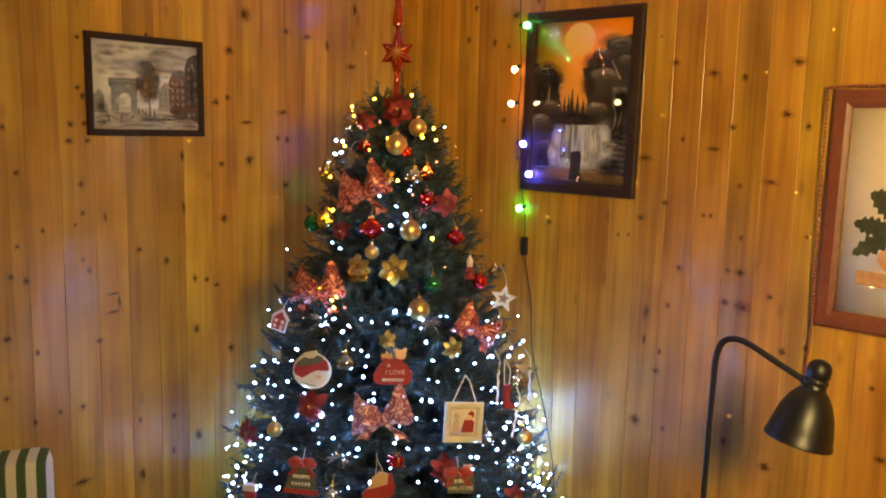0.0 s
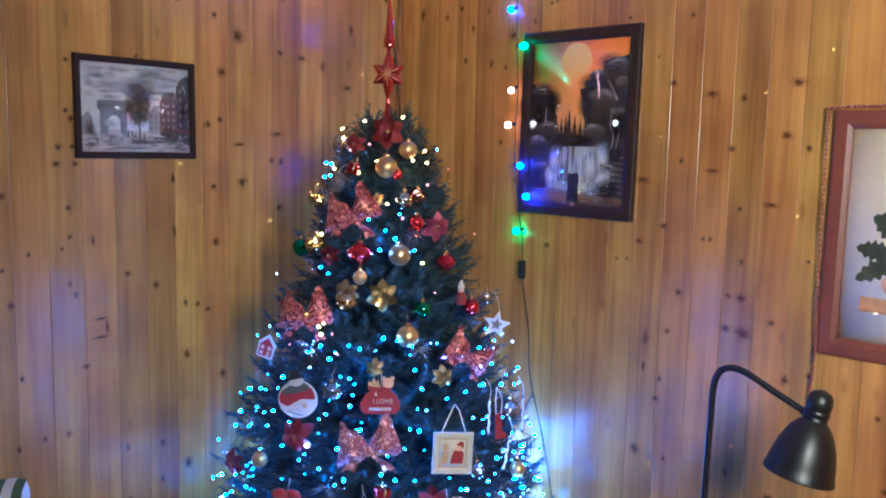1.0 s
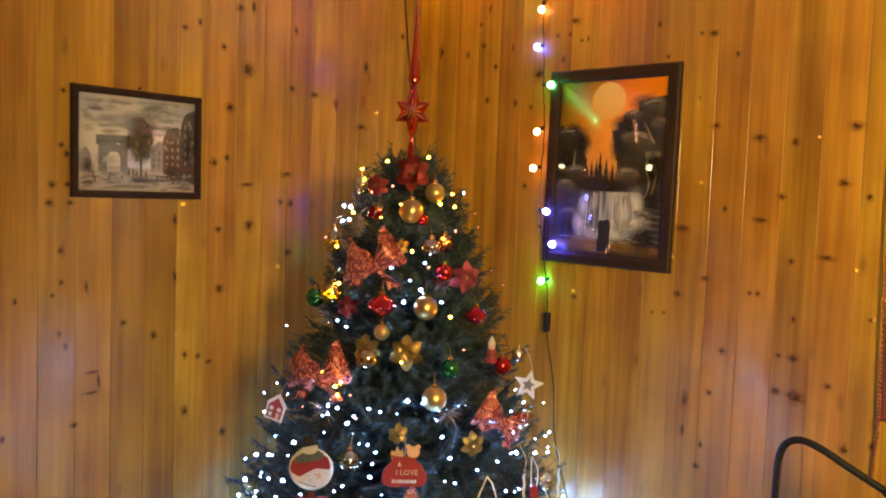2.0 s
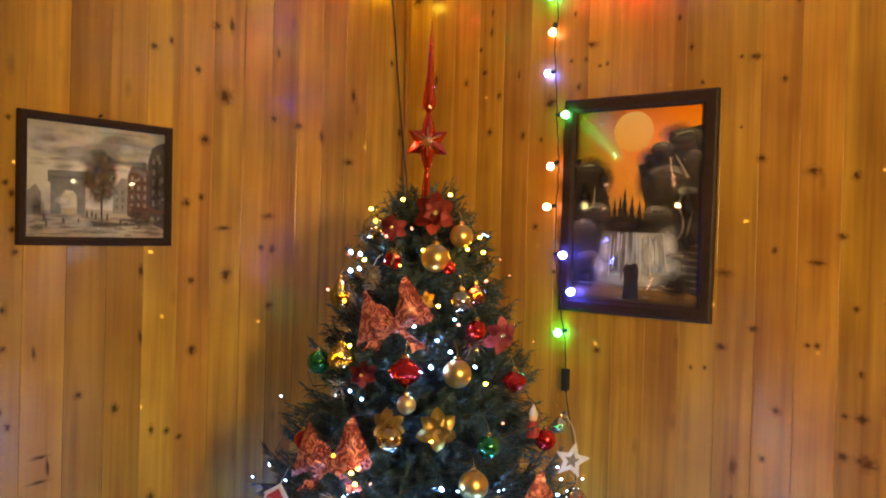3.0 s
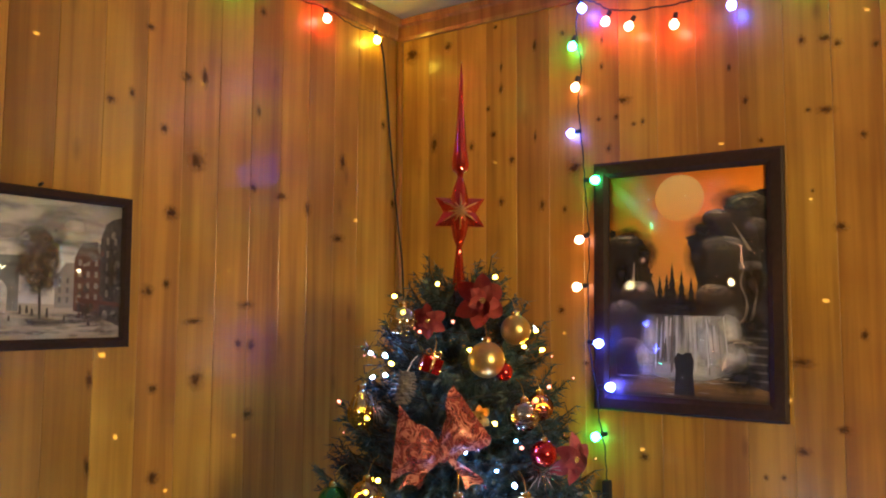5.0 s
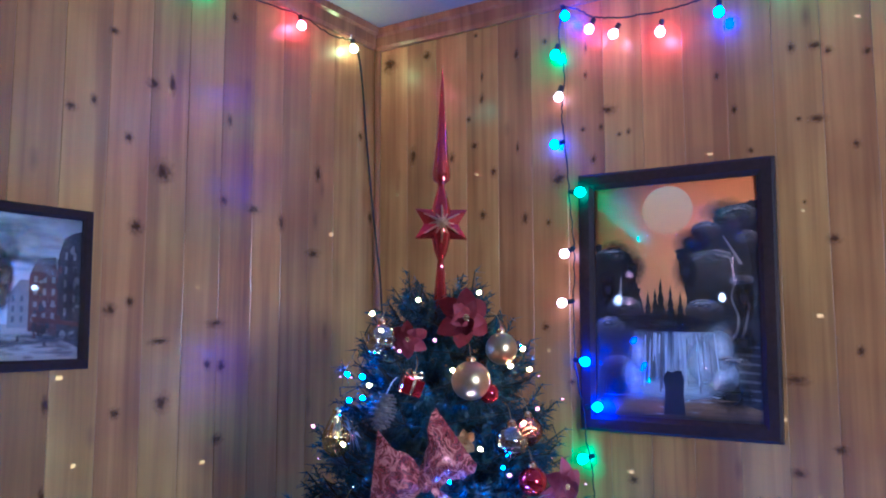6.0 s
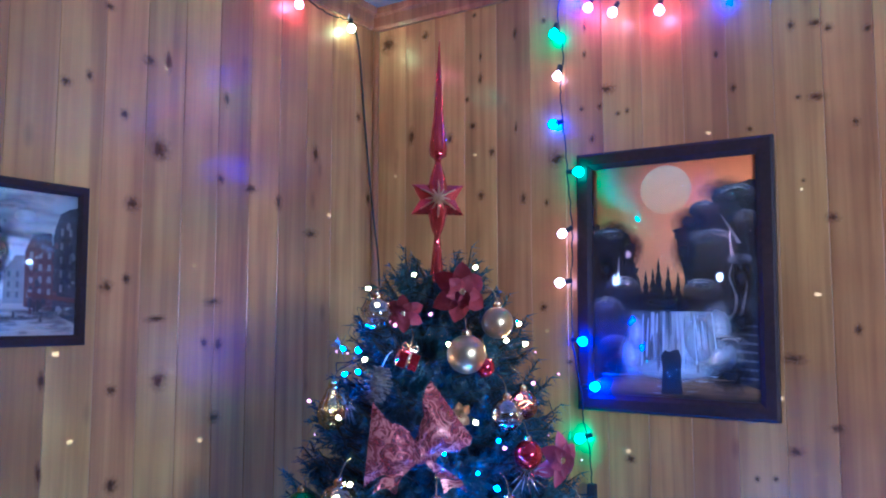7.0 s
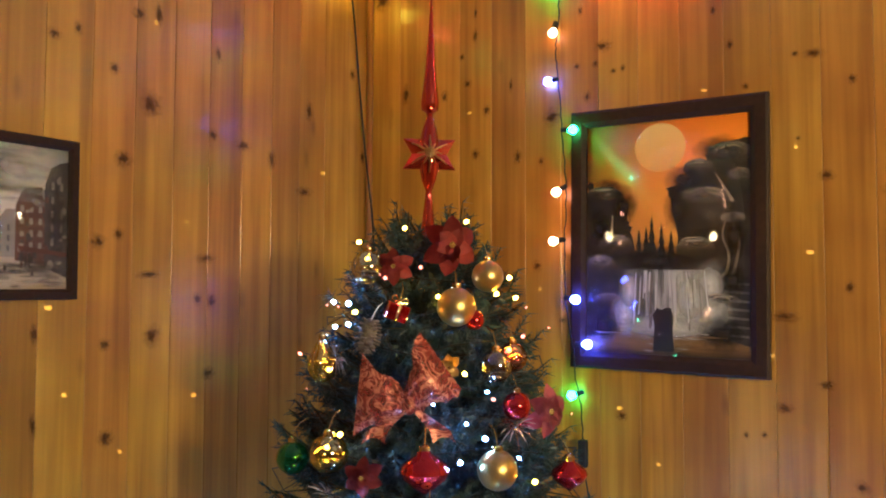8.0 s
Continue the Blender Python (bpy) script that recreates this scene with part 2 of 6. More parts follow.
def clear_glass(name, tint=(1, 1, 1), gloss=0.06):
    """A thin pane or blown bulb: mostly see-through, mirror-like at its surface."""
    m = bpy.data.materials.new(name)
    m.use_nodes = True
    nt = m.node_tree
    nt.nodes.remove(nt.nodes["Principled BSDF"])
    tr, gl, mx = nt.nodes.new("ShaderNodeBsdfTransparent"), nt.nodes.new("ShaderNodeBsdfGlossy"), nt.nodes.new("ShaderNodeMixShader")
    tr.inputs["Color"].default_value = (*tint, 1)
    gl.inputs["Roughness"].default_value = 0.015
    lw = nt.nodes.new("ShaderNodeLayerWeight")
    pw, ad = nt.nodes.new("ShaderNodeMath"), nt.nodes.new("ShaderNodeMath")
    pw.operation, pw.inputs[1].default_value = "POWER", 4.0
    ad.operation, ad.inputs[1].default_value, ad.inputs[2].default_value = "MULTIPLY_ADD", 0.5, gloss
    link(nt, lw, "Facing", pw, 0), link(nt, pw, 0, ad, 0), link(nt, ad, 0, mx, "Fac")
    link(nt, tr, 0, mx, 1), link(nt, gl, 0, mx, 2), link(nt, mx, 0, nt.nodes["Material Output"], "Surface")
    return m


def striped(name, c1, c2, width):
    m, nt, b = material(name)
    tc, sx = nt.nodes.new("ShaderNodeTexCoord"), nt.nodes.new("ShaderNodeSeparateXYZ")
    d = nt.nodes.new("ShaderNodeMath")
    d.operation = "DIVIDE"
    d.inputs[1].default_value = width
    f = nt.nodes.new("ShaderNodeMath")
    f.operation = "FRACT"
    r = ramp(nt, [(0.46, c1), (0.5, c2)])
    link(nt, tc, "Object", sx, 0), link(nt, sx, "X", d, 0), link(nt, d, 0, f, 0), link(nt, f, 0, r, "Fac"), link(nt, r, "Color", b, "Base Color")
    b.inputs["Roughness"].default_value = 0.9
    w = nt.nodes.new("ShaderNodeTexNoise")
    w.inputs["Scale"].default_value = 400
    bp = nt.nodes.new("ShaderNodeBump")
    bp.inputs["Strength"].default_value, bp.inputs["Distance"].default_value = 0.4, 0.001
    link(nt, w, "Fac", bp, "Height"), link(nt, bp, "Normal", b, "Normal")
    return m


def gradient(name, stops, rough=0.35, scale=(8, 8, 8), wob=0.12, vertical=True):
    """Brushed paint that runs through colours upwards (by Generated z) with brush marks."""
    m, nt, b = material(name)
    tc, sx = nt.nodes.new("ShaderNodeTexCoord"), nt.nodes.new("ShaderNodeSeparateXYZ")
    mp = nt.nodes.new("ShaderNodeMapping")
    mp.inputs["Scale"].default_value = scale
    n = nt.nodes.new("ShaderNodeTexNoise")
    n.inputs["Scale"].default_value, n.inputs["Detail"].default_value = 1.0, 5
    a = nt.nodes.new("ShaderNodeMath")
    a.operation = "MULTIPLY_ADD"
    a.inputs[1].default_value = wob * 2
    o = nt.nodes.new("ShaderNodeMath")
    o.operation = "SUBTRACT"
    o.inputs[1].default_value = wob
    link(nt, tc, "Generated", sx, 0), link(nt, tc, "Generated", mp, "Vector"), link(nt, mp, 0, n, "Vector")
    link(nt, n, "Fac", a, 0), link(nt, sx, "Z" if vertical else "X", a, 2), link(nt, a, 0, o, 0)
    r = ramp(nt, stops)
    link(nt, o, 0, r, "Fac"), link(nt, r, "Color", b, "Base Color")
    b.inputs["Roughness"].default_value = rough
    return m




def printed_ribbon(name, ground, thread, fleck):
    """Sheer ribbon with swirling printed lines and glitter flecks."""
    m, nt, b = material(name)
    tc, n1, n2 = nt.nodes.new("ShaderNodeTexCoord"), nt.nodes.new("ShaderNodeTexNoise"), nt.nodes.new("ShaderNodeTexVoronoi")
    n1.inputs["Scale"].default_value, n1.inputs["Detail"].default_value, n1.inputs["Distortion"].default_value = 34, 2, 1.6
    n2.inputs["Scale"].default_value = 150
    link(nt, tc, "Object", n1, "Vector"), link(nt, tc, "Object", n2, "Vector")
    r = ramp(nt, [(0.36, ground), (0.45, tuple(0.75 * v for v in ground)), (0.485, thread), (0.515, thread), (0.55, tuple(0.8 * v for v in ground)), (0.66, ground)])
    fl = ramp(nt, [(0.10, fleck), (0.16, (0, 0, 0))])
    link(nt, n1, "Fac", r, "Fac"), link(nt, n2, "Distance", fl, "Fac")
    mx = nt.nodes.new("ShaderNodeMix")
    mx.data_type, mx.blend_type = "RGBA", "ADD"
    mx.inputs["Factor"].default_value = 0.6
    link(nt, r, "Color", mx, "A"), link(nt, fl, "Color", mx, "B"), link(nt, mx, "Result", b, "Base Color")
    al = ramp(nt, [(0.40, (0.62, 0.62, 0.62)), (0.5, (0.95, 0.95, 0.95)), (0.60, (0.66, 0.66, 0.66))])
    link(nt, n1, "Fac", al, "Fac"), link(nt, al, "Color", b, "Alpha")
    b.inputs["Roughness"].default_value, b.inputs["Metallic"].default_value = 0.35, 0.25
    bp = nt.nodes.new("ShaderNodeBump")
    bp.inputs["Strength"].default_value, bp.inputs["Distance"].default_value = 0.8, 0.003
    link(nt, n1, "Fac", bp, "Height"), link(nt, bp, "Normal", b, "Normal")
    return m


def soft_paint(name, colour, strength=0.85):
    """Paint dabbed on thin towards its edge, so that the ground shows through there."""
    m, nt, b = material(name)
    tc, sx, cx, ln = nt.nodes.new("ShaderNodeTexCoord"), nt.nodes.new("ShaderNodeSeparateXYZ"), nt.nodes.new("ShaderNodeCombineXYZ"), nt.nodes.new("ShaderNodeVectorMath")
    mid, nz = nt.nodes.new("ShaderNodeVectorMath"), nt.nodes.new("ShaderNodeTexNoise")
    mid.operation, ln.operation = "SUBTRACT", "LENGTH"
    mid.inputs[1].default_value = (0.5, 0.5, 0.0)
    nz.inputs["Scale"].default_value, nz.inputs["Detail"].default_value = 7.0, 4
    link(nt, tc, "Generated", sx, 0), link(nt, sx, "X", cx, 0), link(nt, sx, "Z", cx, 1), link(nt, cx, 0, mid, 0), link(nt, mid, 0, ln, 0), link(nt, cx, 0, nz, "Vector")
    ad = nt.nodes.new("ShaderNodeMath")
    ad.operation, ad.inputs[1].default_value = "MULTIPLY_ADD", 0.30
    link(nt, nz, "Fac", ad, 0), link(nt, ln, "Value", ad, 2)
    al = ramp(nt, [(0.22, (strength,) * 3), (0.60, (0, 0, 0))])
    link(nt, ad, 0, al, "Fac"), link(nt, al, "Color", b, "Alpha")
    co = ramp(nt, [(0.35, tuple(0.7 * v for v in colour)), (0.65, tuple(min(1, 1.3 * v) for v in colour))])
    link(nt, nz, "Fac", co, "Fac"), link(nt, co, "Color", b, "Base Color")
    b.inputs["Roughness"].default_value = 0.5
    return m


PINE = pine("pine_board", (0.32, 0.140, 0.018), (0.51, 0.253, 0.027), (0.64, 0.346, 0.044))
PINE_TRIM = pine("pine_trim", (0.20, 0.075, 0.016), (0.36, 0.15, 0.034), (0.48, 0.23, 0.06))
KNOT = knot_material()
PLASTER = speckled("ceiling_paint", (0.62, 0.61, 0.56), (0.72, 0.71, 0.66), 90, 0.9, 0, 0.3)
FLOOR = speckled("floor_boards", (0.14, 0.07, 0.03), (0.22, 0.11, 0.05), 30, 0.45, 0, 0.1)
FRAME_DARK = speckled("dark_frame_wood", (0.022, 0.012, 0.009), (0.045, 0.022, 0.014), 80, 0.58, 0, 0.15)
FRAME_RED = speckled("red_brown_frame_wood", (0.15, 0.036, 0.016), (0.22, 0.062, 0.026), 70, 0.45, 0, 0.2)
FRAME_DARK.node_tree.nodes["Principled BSDF"].inputs["Specular IOR Level"].default_value = 0.2
PICTURE_GLASS = clear_glass("picture_glass", (1, 1, 1), 0.042)
BLACK_METAL = speckled("black_enamel", (0.005, 0.005, 0.006), (0.009, 0.009, 0.011), 120, 0.40, 0, 0.04)
BLACK_PLASTIC = speckled("black_plastic", (0.006, 0.007, 0.006), (0.014, 0.015, 0.014), 120, 0.7, 0, 0.05)
NEEDLE = speckled("needle_green", (0.010, 0.027, 0.030), (0.024, 0.058, 0.068), 25, 0.45, 0, 0)
NEEDLE_LIGHT = speckled("needle_tip_green", (0.015, 0.041, 0.045), (0.038, 0.088, 0.098), 25, 0.45, 0, 0)
BARK = speckled("branch_wire", (0.02, 0.018, 0.01), (0.05, 0.04, 0.02), 60, 0.7, 0, 0.3)
STRIPES = striped("green_white_stripe", (0.055, 0.10, 0.045), (0.66, 0.63, 0.54), 0.046)
BULB = {
    "red": glow("bulb_red", (1.0, 0.08, 0.05), 95), "green": glow("bulb_green", (0.05, 1.0, 0.22), 46),
    "blue": glow("bulb_blue", (0.05, 0.08, 1.0), 120), "yellow": glow("bulb_yellow", (1.0, 0.74, 0.05), 62),
    "warm": glow("bulb_warm", (1.0, 0.40, 0.22), 20),
}
LED_WHITE = glow("led_white", (0.16, 0.40, 1.0), 370)
LED_WARM = glow("led_warm", (1.0, 0.50, 0.03), 85)
LED_PINK = glow("led_pink", (1.0, 0.28, 0.18), 6)

# ---- the room ----
floor = part("floor", box(XL - 0.1, XE + 0.1, YS - 0.1, YN + 0.1, -0.1, 0.0), FLOOR)
tagged(floor, "brown wooden floor of the living room", "floor", kind="structure")
ceiling = part("ceiling", box(XL - 0.1, XE + 0.1, YS - 0.1, YN + 0.1, ZC, ZC + 0.1), PLASTER)
tagged(ceiling, "off-white painted plaster ceiling", "ceiling", kind="structure")
wall_north = part("wall_north", box(XL - 0.1, XE + 0.1, YN + 0.013, YN + 0.11, 0, ZC), PINE_TRIM)
wall_west = part("wall_west", box(XL - 0.11, XL - 0.013, YS, YN + 0.013, 0, ZC), PINE_TRIM)
# unseen closing walls without planks, in darker pine to cut bounced light
wall_south = part("wall_south", box(XL - 0.1, XE + 0.1, YS - 0.1, YS, 0, ZC), PINE_TRIM)
wall_east = part("wall_east", box(XE, XE + 0.1, YS, YN + 0.013, 0, ZC), PINE_TRIM)
for w in (wall_north, wall_west, wall_south, wall_east):
    tagged(w, "varnished knotty pine board wall with vertical planks", "wall", kind="structure")


def crown(name, a, b, inward):
    """Crown moulding along the wall top from a to b; its stepped profile looks inward."""
    bm = bmesh.new()
    prof = [(0.0, 0.0), (0.012, 0.0), (0.016, 0.012), (0.016, 0.045), (0.026, 0.052), (0.030, 0.072), (0.0, 0.072)]
    rings = []
    for p in (a, b):
        rings.append([bm.verts.new(Vector(p) + Vector(inward) * d + Vector((0, 0, ZC - 0.0725 + h))) for d, h in prof])
    n = len(prof)
    for i in range(n):
        bm.faces.new((rings[0][i], rings[0][(i + 1) % n], rings[1][(i + 1) % n], rings[1][i]))
    bm.faces.new(rings[0][::-1]), bm.faces.new(rings[1])
    bmesh.ops.recalc_face_normals(bm, faces=bm.faces)
    ob = part(name, bm, PINE_TRIM, smooth=False)
    return tagged(ob, "stained pine crown moulding under the ceiling", "moulding", kind="structure")


crown("trim", (XL, YN - 0.001, 0), (XE, YN - 0.001, 0), (0, -1, 0))
crown("trim", (XL + 0.001, YS, 0), (XL + 0.001, YN - 0.032, 0), (1, 0, 0))
bead = part("trim", tube([(XL + 0.008, YN - 0.008, 0.0), (XL + 0.008, YN - 0.008, ZC - 0.073)], 0.011, 8), PINE_TRIM)
tagged(bead, "thin pine corner bead", "moulding", kind="structure")


# ---- pictures on the walls ----
def frame_bm(w, h, face, depth, lip=0.006):
    """Mitred picture frame round a w x h outside, its back at y = 0 and its front towards -y."""
    bm = bmesh.new()
    prof = [(0.0, 0.0), (0.0, depth * 0.8), (face * 0.15, depth), (face * 0.7, depth), (face * 0.92, depth * 0.72), (face, depth * 0.66), (face, 0.0)]
    rings = []
    for sx, sz in ((-1, -1), (1, -1), (1, 1), (-1, 1)):
        rings.append([bm.verts.new((sx * (w / 2 - i), -d, sz * (h / 2 - i))) for i, d in prof])
    n = len(prof)
    for a in range(4):
        for i in range(n):
            bm.faces.new((rings[a][i], rings[a][(i + 1) % n], rings[(a + 1) % 4][(i + 1) % n], rings[(a + 1) % 4][i]))
    bmesh.ops.recalc_face_normals(bm, faces=bm.faces)
    return bm


def picture(label, w, h, face, depth, frame_mat, m, back_mat, glazed=True):
    p = thing("picture", label, "picture", m)
    part("frame", frame_bm(w, h, face, depth), frame_mat, p, smooth=False)
    iw, ih = w - 2 * face, h - 2 * face
    sheet = part("painting", box(-iw / 2 - 0.003, iw / 2 + 0.003, -0.006, -0.001, -ih / 2 - 0.003, ih / 2 + 0.003), back_mat, p)
    if glazed:
        g = part("glass", box(-iw / 2 - 0.002, iw / 2 + 0.002, -0.0122, -0.0112, -ih / 2 - 0.002, ih / 2 + 0.002), PICTURE_GLASS, p)
        g.visible_shadow = False
    layer = [0.0062]

    def paint(name, outline, mat, label=""):
        """One flat painted area; outline in shares of the sheet, (0, 0) top left."""
        layer[0] += 0.00002
        pts = [((u - 0.5) * iw, (0.5 - v) * ih) for u, v in outline]
        pts = [(min(max(x, -iw / 2), iw / 2), min(max(z, -ih / 2), ih / 2)) for x, z in pts]
        bm = bmesh.new()
        bm.faces.new([bm.verts.new((x, -layer[0], z)) for x, z in pts])
        bmesh.ops.recalc_face_normals(bm, faces=bm.faces)
        if bm.faces[:][0].normal.y > 0:
            bmesh.ops.reverse_faces(bm, faces=bm.faces)
        return part(name, bm, mat, sheet, label)
    return p, paint


def flat(name, c, rough=0.5, spread=0.25, scale=40):
    return speckled(name, tuple(v * (1 - spread) for v in c), tuple(min(1, v * (1 + spread)) for v in c), scale, rough, 0, 0.05, big=12)


rp = random.Random(5)
SUNSET = gradient("sunset_paint", [(0.0, (0.02, 0.012, 0.006)), (0.40, (0.06, 0.02, 0.006)), (0.52, (0.92, 0.40, 0.07)), (0.75, (1.0, 0.36, 0.03)), (1.0, (1.0, 0.27, 0.018))], wob=0.06, scale=(3, 3, 5))
MOON = gradient("moon_paint", [(0.0, (0.95, 0.48, 0.08)), (1.0, (1.0, 0.66, 0.26))], wob=0.2)
DARKWOOD = flat("dark_foliage_paint", (0.022, 0.016, 0.009), spread=0.5)
SPRUCE = flat("spruce_paint", (0.014, 0.010, 0.006))
DOME = gradient("crown_highlight_paint", [(0.0, (0.02, 0.015, 0.01)), (0.45, (0.05, 0.038, 0.024)), (0.8, (0.15, 0.12, 0.085)), (1.0, (0.24, 0.20, 0.15))], wob=0.22, scale=(9, 9, 9))
FALLS = gradient("falling_water_paint", [(0.30, (0.10, 0.10, 0.09)), (0.46, (0.38, 0.38, 0.36)), (0.62, (0.56, 0.56, 0.53)), (0.8, (0.34, 0.33, 0.30))], wob=0.5, scale=(26, 1, 1.2), vertical=False)
MIST = flat("mist_paint", (0.42, 0.38, 0.30), spread=0.2)
SHORE = gradient("shore_paint", [(0.0, (0.03, 0.02, 0.01)), (0.5, (0.26, 0.14, 0.04)), (1.0, (0.10, 0.06, 0.03))], wob=0.3, scale=(5, 5, 12))
PALE_TRUNK = flat("pale_trunk_paint", (0.36, 0.29, 0.20))
BLACK_PAINT = flat("black_paint", (0.010, 0.008, 0.007))
ROCK_PAINT = flat("wet_rock_paint", (0.035, 0.028, 0.022), spread=0.7, scale=30)
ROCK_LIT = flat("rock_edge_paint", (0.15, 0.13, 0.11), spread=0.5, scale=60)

W_R, H_R = 0.512, 0.692
waterfall_picture, paint = picture("framed painting of an orange sunset over a waterfall and dark trees", W_R, H_R, 0.044, 0.020, FRAME_DARK,
                                   pose(-1.671, YN - 0.002, 1.653, 0, 0.6, 0), SUNSET)
paint("moon", oval(0.47, 0.115, 0.158, 0.105, 28), MOON)
paint("dark_trees", [(0, 0.30), (0.06, 0.275), (0.16, 0.27), (0.23, 0.30), (0.27, 0.36), (0.26, 0.44), (0.30, 0.50), (0.34, 0.66), (0, 0.68)], DARKWOOD)
paint("dark_trees", [(1, 0.10), (0.90, 0.11), (0.78, 0.17), (0.72, 0.23), (0.60, 0.25), (0.53, 0.32), (0.55, 0.40), (0.58, 0.50), (0.56, 0.66), (1, 0.70)], DARKWOOD)
for k in range(44):
    f = rp.random()
    if k % 3 == 0:
        u, v = 0.02 + 0.26 * f, 0.285 + 0.20 * f * f + rp.uniform(-0.015, 0.02)
    else:
        u, v = 0.54 + 0.44 * f, 0.30 - 0.18 * f + rp.uniform(-0.02, 0.03)
    paint("leaf_mass", rough_oval(u, v, rp.uniform(0.02, 0.045), rp.uniform(0.012, 0.026), 9, rp, 0.25), DARKWOOD)
for u, v, rx, rz in ((0.88, 0.165, 0.13, 0.055), (0.70, 0.215, 0.09, 0.04), (0.73, 0.36, 0.17, 0.065), (0.10, 0.30, 0.11, 0.03), (0.94, 0.27, 0.07, 0.05)):
    paint("tree_crown", rough_oval(u, v, rx, rz, 22, rp, 0.06), DOME)
for u, v0, v1, hw in ((0.34, 0.46, 0.66, 0.05), (0.42, 0.405, 0.66, 0.055), (0.48, 0.44, 0.66, 0.05), (0.54, 0.47, 0.66, 0.05), (0.385, 0.45, 0.66, 0.05)):
    pts = [(u, v0)]
    for i in range(1, 5):
        f = i / 5
        pts += [(u + hw * f, v0 + (v1 - v0) * f), (u + hw * f * 0.65, v0 + (v1 - v0) * (f + 0.02))]
    pts += [(u + hw, v1), (u - hw, v1)]
    for i in range(4, 0, -1):
        f = i / 5
        pts += [(u - hw * f * 0.65, v0 + (v1 - v0) * (f + 0.02)), (u - hw * f, v0 + (v1 - v0) * f)]
    paint("spruce", pts, SPRUCE)
paint("dark_bank", [(0, 0.60), (0.3, 0.62), (0.3, 1.0), (0, 1.0)], ROCK_PAINT)
paint("dark_bank", [(0.70, 0.60), (1, 0.58), (1, 1.0), (0.68, 1.0)], ROCK_PAINT)
for u, v, rx, rz in ((0.19, 0.535, 0.115, 0.05), (0.09, 0.625, 0.10, 0.055), (0.68, 0.55, 0.115, 0.05), (0.14, 0.775, 0.10, 0.035), (0.83, 0.77, 0.11, 0.035)):
    paint("boulder", rough_oval(u, v, rx, rz, 22, rp, 0.05), DOME)
paint("waterfall", [(0.25, 0.635), (0.77, 0.64), (0.79, 0.72), (0.80, 0.88), (0.60, 0.93), (0.36, 0.93), (0.18, 0.88), (0.23, 0.74)], FALLS)
paint("pool", [(0.0, 0.94), (0.2, 0.90), (0.5, 0.915), (0.75, 0.90), (1, 0.95), (1, 1), (0, 1)], SHORE)
for k in range(7):
    v = 0.70 + 0.035 * k
    u = 0.76 + 0.03 * rp.random()
    paint("rock_edge", [(u, v), (u + 0.1, v - 0.012), (0.99, v - 0.005), (0.99, v + 0.004), (u + 0.1, v)], ROCK_LIT)
for pts in ([(0.86, 0.44), (0.84, 0.50), (0.875, 0.57), (0.865, 0.64), (0.80, 0.69)], [(0.90, 0.45), (0.935, 0.52), (0.92, 0.60), (0.90, 0.66)], [(0.80, 0.24), (0.86, 0.31), (0.90, 0.36)], [(0.17, 0.40), (0.165, 0.47), (0.16, 0.51)]):
    line = smooth_line([(u, v, 0) for u, v in pts], 4)
    wide = [0.003 + 0.008 * i / (len(line) - 1) for i in range(len(line))]
    paint("pale_trunk", [(p.x - w, p.y) for p, w in zip(line, wide)] + [(p.x + w, p.y) for p, w in zip(line[::-1], wide[::-1])], PALE_TRUNK)
paint("tree_crown", rough_oval(0.90, 0.425, 0.07, 0.022, 16, rp, 0.06), ROCK_LIT)
SOFT_MIST, SOFT_DARK, SOFT_GREY = soft_paint("soft_mist_paint", (0.62, 0.60, 0.54), 0.95), soft_paint("soft_dark_paint", (0.014, 0.011, 0.007), 0.95), soft_paint("soft_grey_paint", (0.14, 0.115, 0.085), 0.7)
for u, v, rx, rz in ((0.25, 0.83, 0.11, 0.12), (0.77, 0.82, 0.16, 0.13), (0.50, 0.88, 0.38, 0.07), (0.28, 0.73, 0.08, 0.11), (0.77, 0.71, 0.12, 0.13), (0.66, 0.76, 0.14, 0.14)):
    paint("mist", oval(u, v, rx, rz, 24), SOFT_MIST)
for u, v, rx, rz in ((0.10, 0.28, 0.17, 0.06), (0.25, 0.36, 0.10, 0.10), (0.62, 0.26, 0.14, 0.08), (0.58, 0.38, 0.10, 0.12), (0.82, 0.14, 0.18, 0.07), (0.94, 0.50, 0.12, 0.14), (0.90, 0.90, 0.22, 0.10), (0.06, 0.88, 0.18, 0.10), (0.93, 0.68, 0.13, 0.10), (0.05, 0.45, 0.12, 0.10), (0.45, 0.60, 0.30, 0.06)):
    paint("shade", oval(u, v, rx, rz, 24), SOFT_DARK)
for u, v, rx, rz in ((0.14, 0.305, 0.10, 0.03), (0.86, 0.155, 0.12, 0.035), (0.74, 0.335, 0.15, 0.04), (0.20, 0.515, 0.10, 0.035), (0.09, 0.60, 0.09, 0.035), (0.69, 0.53, 0.10, 0.035), (0.84, 0.755, 0.10, 0.03), (0.92, 0.25, 0.08, 0.035)):
    paint("lit_crown", oval(u, v, rx, rz, 22), SOFT_GREY)
